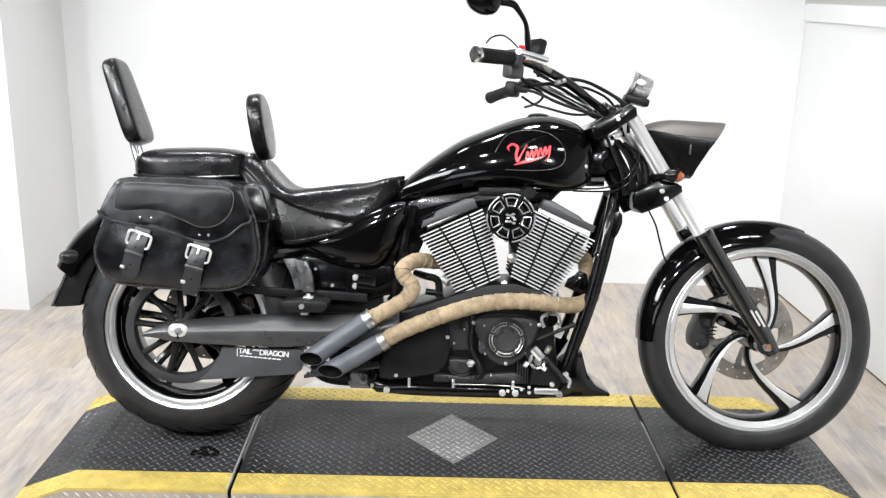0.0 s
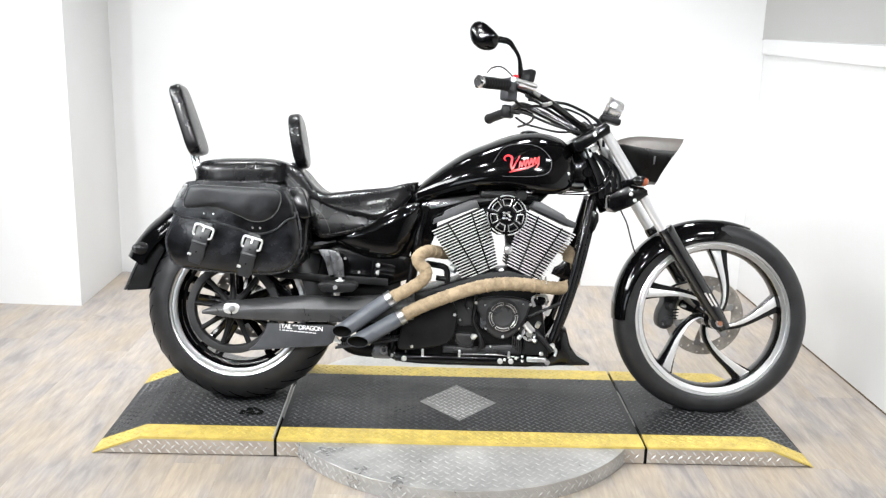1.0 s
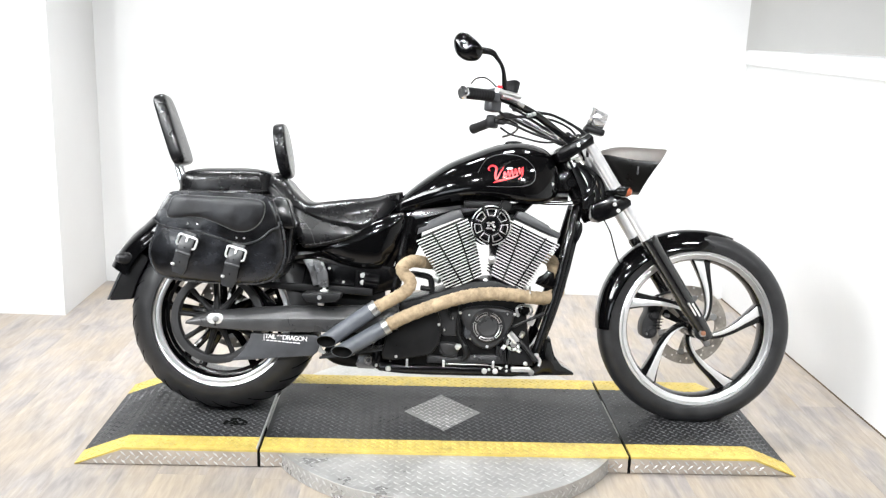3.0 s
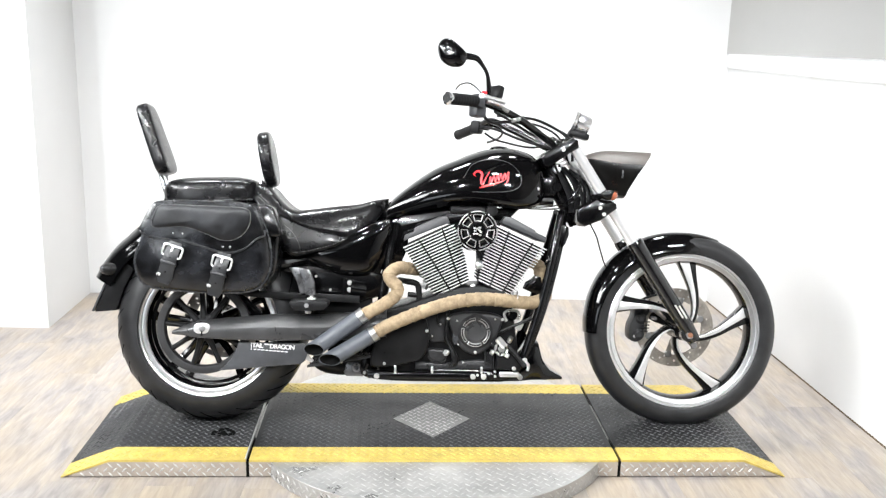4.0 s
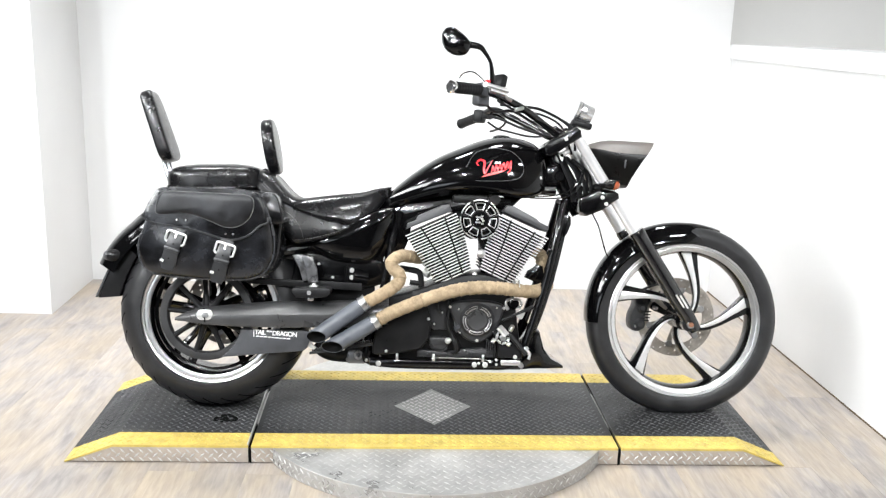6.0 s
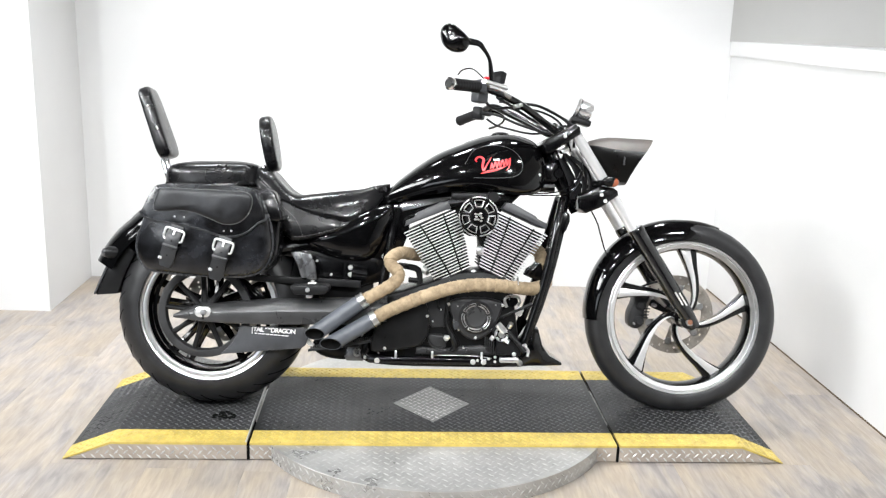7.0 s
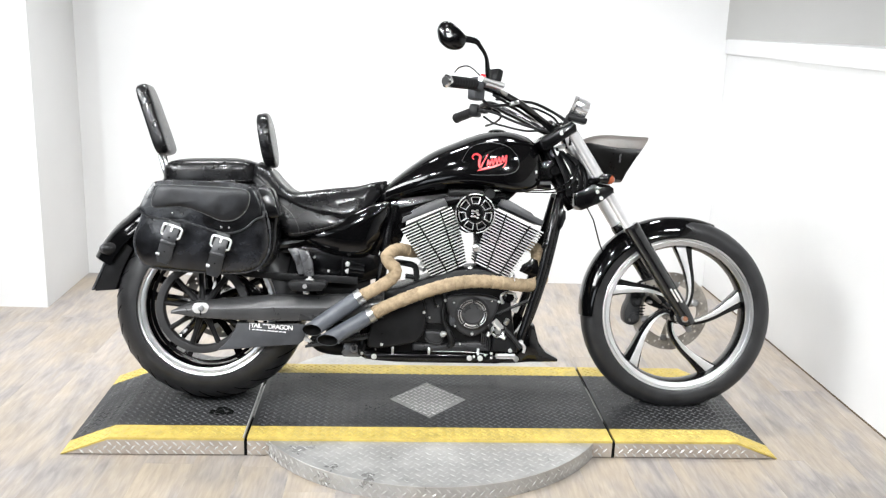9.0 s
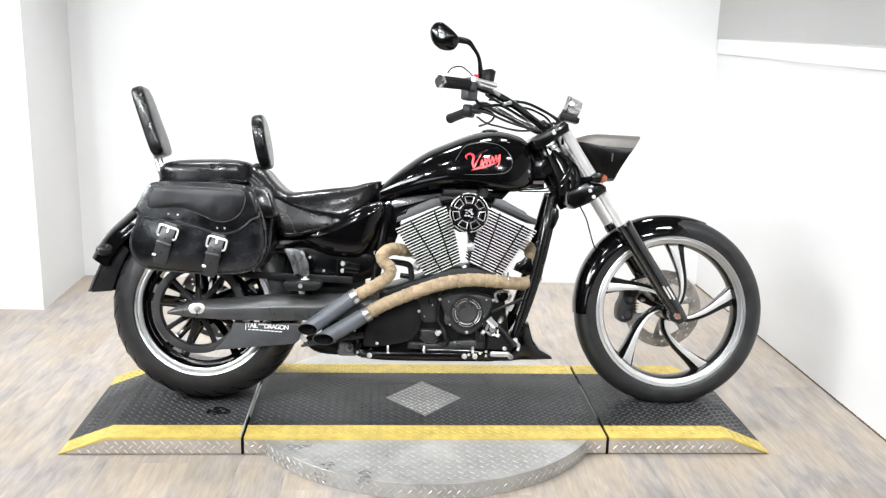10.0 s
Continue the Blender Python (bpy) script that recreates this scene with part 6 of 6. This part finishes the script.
tube(bm, [(0.17, 0.06, 0.483), (0.188, 0.07, 0.474)], 0.015, 12)
tube(bm, [(0.14, 0.03, 0.53), (0.175, 0.06, 0.505)], 0.008, 10)
part("oil_fitting", bm, ZINC, engine, "bright oil line fitting")

# exhaust
PIPE_REAR = [(0.155, 0.05, 0.528), (0.124, 0.09, 0.534), (0.096, 0.14, 0.54), (0.074, 0.18, 0.534), (0.058, 0.198, 0.519), (0.066, 0.202, 0.5), (0.085, 0.206, 0.481), (0.084, 0.21, 0.459),
             (0.058, 0.213, 0.434), (0.004, 0.216, 0.402), (-0.026, 0.217, 0.387)]
PIPE_FRONT = [(0.525, 0.03, 0.565), (0.57, 0.035, 0.55), (0.578, 0.045, 0.524), (0.583, 0.055, 0.489), (0.592, 0.08, 0.446), (0.562, 0.115, 0.431), (0.515, 0.158, 0.43), (0.429, 0.205, 0.442), (0.355, 0.213, 0.445),
              (0.281, 0.216, 0.436), (0.207, 0.219, 0.415), (0.134, 0.221, 0.388), (0.061, 0.223, 0.356), (0.014, 0.225, 0.329)]
TIP_REAR, TIP_FRONT = (-0.182, 0.222, 0.273), (-0.129, 0.23, 0.242)


def wrapped(path, turns, name, radius):
    """A pipe bound in a spiral of overlapping cloth."""
    pts = spline(path, 20)
    bm = bmesh.new()
    total = len(pts)
    tube(bm, [tuple(q) for q in pts], [radius + 0.0022 * ((k * turns / total) % 1.0) + 0.0004 * math.sin(k * 1.7) for k in range(total)], 20, smooth=False)
    return part(name, bm, WRAP, bike, "exhaust header wrapped in tan heat tape", angle=25)


def banded(pipe, joint, tip):
    """Clamp and slash-cut black end pipe."""
    j, e = Vector(joint), Vector(tip)
    bm = bmesh.new()
    tube(bm, [along(joint, tip, -0.04), along(joint, tip, 0.075)], 0.0255, 20)
    for t in (-0.028, 0.062):
        tube(bm, [along(joint, tip, t - 0.01), along(joint, tip, t + 0.01)], 0.0268, 20)
    part("clamp", bm, STEEL, pipe, "bright hose clamp")
    bm = bmesh.new()
    axis = (P(*tip) - P(*joint)).normalized()
    a = axis.cross(Vector((0, -1, 0))).normalized()
    b = axis.cross(a).normalized()
    cut = P(-0.25, 0.75, -0.6)
    rings = []
    for t, r, slash in ((0.07, 0.0235, 0), (0.12, 0.0255, 0), (0.7, 0.0262, 0), (1.0, 0.0265, 1), (1.0, 0.024, 1)):
        ring = []
        for k in range(28):
            x = 2 * math.pi * k / 28
            o = r * (math.cos(x) * a + math.sin(x) * b)
            q = P(*along(joint, tip, t)) + o
            q -= axis * slash * 0.85 * (cut.dot(o) / cut.dot(axis))
            ring.append(q)
        rings.append(ring)
    loft(bm, rings, caps=False)
    part("end_pipe", bm, END_PIPE, pipe, "satin black slash-cut end pipe")
    bm = bmesh.new()
    deep = [P(*along(joint, tip, 0.5)) + 0.0235 * (math.cos(2 * math.pi * k / 28) * a + math.sin(2 * math.pi * k / 28) * b) for k in range(28)]
    vs = loft(bm, [rings[-1], deep], caps=False)
    bm.faces.new(vs[-1])
    part("bore", bm, FIN_BLACK, pipe, "black inside of the pipe")


rear_pipe = wrapped(PIPE_REAR, 17, "rear_header", 0.0198)
banded(rear_pipe, PIPE_REAR[-1], TIP_REAR)
front_pipe = wrapped(PIPE_FRONT, 32, "front_header", 0.0208)
banded(front_pipe, PIPE_FRONT[-1], TIP_FRONT)
bm = bmesh.new()
for t in (0.485, 0.47):
    tube(bm, [(t, 0.168, 0.413), (t, 0.195, 0.425), (t - 0.002, 0.197, 0.452), (t, 0.168, 0.468), (t, 0.142, 0.452), (t, 0.143, 0.425), (t, 0.168, 0.413)], 0.0022, 6)
part("wire_tie", bm, STEEL, front_pipe, "steel tie round the wrap")

# regulator, plate and gap filler behind the pipes
bm = bmesh.new()
prism(bm, [(0.515, 0.471), (0.525, 0.493), (0.544, 0.504), (0.556, 0.517), (0.576, 0.511), (0.581, 0.481), (0.573, 0.450), (0.540, 0.460)], 0.05, 0.085, 0.005)
disc(bm, (0.547, 0.484), 0.011, 0.08, 0.098, 14, 0.003)
tube(bm, [(0.527, 0.09, 0.472), (0.542, 0.1, 0.490), (0.563, 0.09, 0.506)], 0.004, 8)
part("horn_bracket", bm, FRAME, bike, "black bracket and fittings behind the downtube")
bm = bmesh.new()
prism(bm, [(-0.144, 0.287), (-0.062, 0.293), (-0.030, 0.239), (-0.149, 0.213)], 0.08, 0.1, 0.003)
part("swingarm_plate", bm, CASE, bike, "black plate below the swingarm")
# no real part: a dark block added to close the bright gap here
bm = bmesh.new()
prism(bm, [(-0.183, 0.437), (-0.001, 0.455), (0.004, 0.382), (-0.182, 0.378)], 0.06, 0.09, 0.004)
part("dark_gap_filler", bm, CASE, bike, "black filler added in the gap above the swingarm")

# suspension link below the swingarm
bm = bmesh.new()
tube(bm, [(-0.2, 0.06, 0.225), (-0.15, 0.06, 0.2), (-0.06, 0.06, 0.19), (0.02, 0.06, 0.2)], [0.022, 0.03, 0.026, 0.02], 14)
disc(bm, (-0.062, 0.215), 0.03, 0.0, 0.1, 20, 0.005)
disc(bm, (-0.01, 0.225), 0.034, 0.0, 0.11, 20, 0.005)
link = part("suspension_link", bm, CASE, bike, "black suspension link under the swingarm")
bm = bmesh.new()
prism(bm, [(-0.082, 0.214), (-0.03, 0.216), (-0.006, 0.2), (-0.004, 0.178), (-0.03, 0.166), (-0.084, 0.166), (-0.092, 0.18)], 0.085, 0.102, 0.004)
part("link_plate", bm, SILVERED, link, "scuffed link plate")
bm = bmesh.new()
lathe(bm, (-0.0486, 0.1963), [(0.0145, 0.1), (0.0145, 0.112), (0.009, 0.112), (0.008, 0.1)], 20)
part("link_bush", bm, STEEL, link, "steel bush")
bolts(link, [(-0.097, 0.2226), (-0.123, 0.283), (-0.062, 0.3316), (-0.02, 0.186)], 0.0055, 0.13, 0.15)

# foot controls and pegs
for s in (1, -1):
    bm = bmesh.new()
    prism(bm, [(-0.272, 0.535), (-0.236, 0.538), (-0.222, 0.5), (-0.212, 0.452), (-0.236, 0.449), (-0.248, 0.49)], *sorted((s * 0.15, s * 0.162)), 0.004)
    prism(bm, [(-0.241, 0.537), (-0.205, 0.53), (-0.188, 0.49), (-0.184, 0.447), (-0.216, 0.445), (-0.226, 0.49)], *sorted((s * 0.15, s * 0.168)), 0.004)
    part("peg_bracket", bm, SILVERED, bike, "black passenger peg bracket")
for s in (1, -1):
    bm = bmesh.new()
    prism(bm, [(-0.262, 0.425), (-0.255, 0.434), (-0.15, 0.436), (-0.136, 0.43), (-0.136, 0.418), (-0.15, 0.406), (-0.2, 0.402), (-0.245, 0.404)], *sorted((s * 0.165, s * 0.255)), 0.005)
    peg = part("passenger_peg", bm, SATIN, bike, "folded black passenger footpeg")
    bm = bmesh.new()
    disc(bm, (-0.204, 0.42), 0.0075, *sorted((s * 0.25, s * 0.258)), 10)
    part("peg_bolt", bm, POLISHED, peg)
    bm = bmesh.new()
    tube(bm, [(-0.194, s * 0.2, 0.434), (-0.194, s * 0.2, 0.447)], 0.006, 10)
    block(bm, Matrix.Translation(P(-0.194, s * 0.2, 0.4375)), (0.026, 0.03, 0.004), 0.001)
    part("peg_stud", bm, ZINC, peg, "bright stud on the peg")
    bm = bmesh.new()
    block(bm, Matrix.Translation(P(-0.204, s * 0.2, 0.396)), (0.02, 0.02, 0.014), 0.003)
    part("peg_pivot", bm, POLISHED, peg)
bm = bmesh.new()
lathe(bm, (0.435, 0.276), [(0.024, 0.15), (0.024, 0.178), (0.02, 0.183), (0.016, 0.18), (0.015, 0.15)], 24)
disc(bm, (0.435, 0.276), 0.012, 0.15, 0.185, 6, 0.002)
brake_cyl = part("brake_cylinder", bm, POLISHED, bike, "polished rear brake master cylinder")
bm = bmesh.new()
disc(bm, (0.4235, 0.287), 0.019, 0.13, 0.168, 20, 0.004)
part("pushrod_boot", bm, GRIP, brake_cyl, "black rubber boot")
bm = bmesh.new()
for k in range(6):
    a = radians(60 * k + 15)
    disc(bm, (0.435 + 0.0175 * math.cos(a), 0.276 + 0.0175 * math.sin(a)), 0.003, 0.178, 0.1835, 8, 0.0)
part("cylinder_notch", bm, FIN_BLACK, brake_cyl)
for name, pts, r in (("fluid_line_fitting", [(0.42, 0.185, 0.312), (0.445, 0.187, 0.285)], 0.0115), ("cylinder_lug", [(0.46, 0.17, 0.3), (0.466, 0.18, 0.315)], 0.008),
                     ("cylinder_lug", [(0.408, 0.165, 0.268), (0.4, 0.17, 0.257)], 0.007), ("cylinder_lug", [(0.449, 0.17, 0.257), (0.46, 0.175, 0.251)], 0.0075)):
    bm = bmesh.new()
    tube(bm, pts, r, 10)
    part(name, bm, POLISHED, brake_cyl, "bright fitting")
bm = bmesh.new()
tube(bm, [(0.452, 0.15, 0.366), (0.444, 0.152, 0.39), (0.458, 0.152, 0.402), (0.488, 0.15, 0.401), (0.497, 0.15, 0.385), (0.488, 0.15, 0.372)], [0.006, 0.0045, 0.005, 0.0045, 0.004, 0.005], 8, 4)
part("reservoir_bracket", bm, STEEL, brake_cyl, "bright curved bracket")
bm = bmesh.new()
disc(bm, (0.474, 0.385), 0.017, 0.1, 0.145, 16, 0.004)
part("reservoir", bm, FRAME, brake_cyl, "black fluid reservoir")
bm = bmesh.new()
block(bm, Matrix.Translation(P(0.497, 0.14, 0.35)) @ pose(0, 0, 0, 0, 24, 0), (0.022, 0.02, 0.03), 0.006)
part("switch", bm, ZINC, brake_cyl, "pale switch body")
bm = bmesh.new()
prism(bm, [(0.425, 0.272), (0.452, 0.288), (0.49, 0.25), (0.503, 0.22), (0.503, 0.203), (0.418, 0.205)], 0.13, 0.165, 0.006)
tube(bm, [(0.453, 0.175, 0.288), (0.485, 0.18, 0.255), (0.513, 0.185, 0.22)], 0.008, 8)
control = part("foot_control", bm, SATIN, bike, "black forward foot control")
bm = bmesh.new()
tube(bm, [(0.433, 0.165, 0.333), (0.49, 0.17, 0.36), (0.535, 0.17, 0.38)], [0.005, 0.005, 0.008], 8)
part("brake_pedal", bm, SATIN, control, "black brake pedal")
bm = bmesh.new()
bolts(control, [(0.515, 0.24), (0.521, 0.225), (0.478, 0.21)], 0.008, 0.17, 0.18)
tube(bm, [(0.505, 0.18, 0.243), (0.525, 0.18, 0.225), (0.522, 0.18, 0.205)], 0.005, 8)
part("linkage", bm, POLISHED, control, "bright linkage")
bm = bmesh.new()
tube(bm, [(-0.42, -0.15, 0.3), (-0.44, -0.2, 0.18), (-0.46, -0.24, 0.06)], 0.011, 10)
block(bm, Matrix.Translation(P(-0.46, -0.25, 0.053)) @ pose(0, 0, 0, 11, 0, 0), (0.07, 0.035, 0.008), 0.003)
part("side_stand", bm, FRAME, bike, "black side stand")

# ---- floor boards ----
WIDE, LONG = 0.152, 1.22


def board(length):
    bm = bmesh.new()
    block(bm, pose(0, 0, -0.0035), (WIDE - 0.0003, length - 0.0003, 0.007), 0.0)
    top = [e for e in bm.edges if all(v.co.z > -0.0005 for v in e.verts)]
    bmesh.ops.bevel(bm, geom=top, offset=0.0002, segments=1, affect="EDGES")
    return finish("plank", bm, PLANK)


full = board(LONG)
rng = random.Random(5)
for i in range(43):
    x = -4.18 + (i + 0.5) * WIDE
    if x > 2.25:
        continue
    y = -6.5 + rng.random() * LONG
    while y - LONG / 2 < 1.28:
        y0, y1 = max(y - LONG / 2, -6.59), min(y + LONG / 2, 1.288)
        limit = 0.7 if x < -1.6 else 1.288
        y1 = min(y1, limit)
        if y1 - y0 > 0.05:
            me = full if y1 - y0 > LONG - 1e-3 else board(y1 - y0)
            ob = new("plank", me)
            ob.parent = floor
            ob.matrix_world = pose(x, (y0 + y1) / 2, 0)
        y += LONG
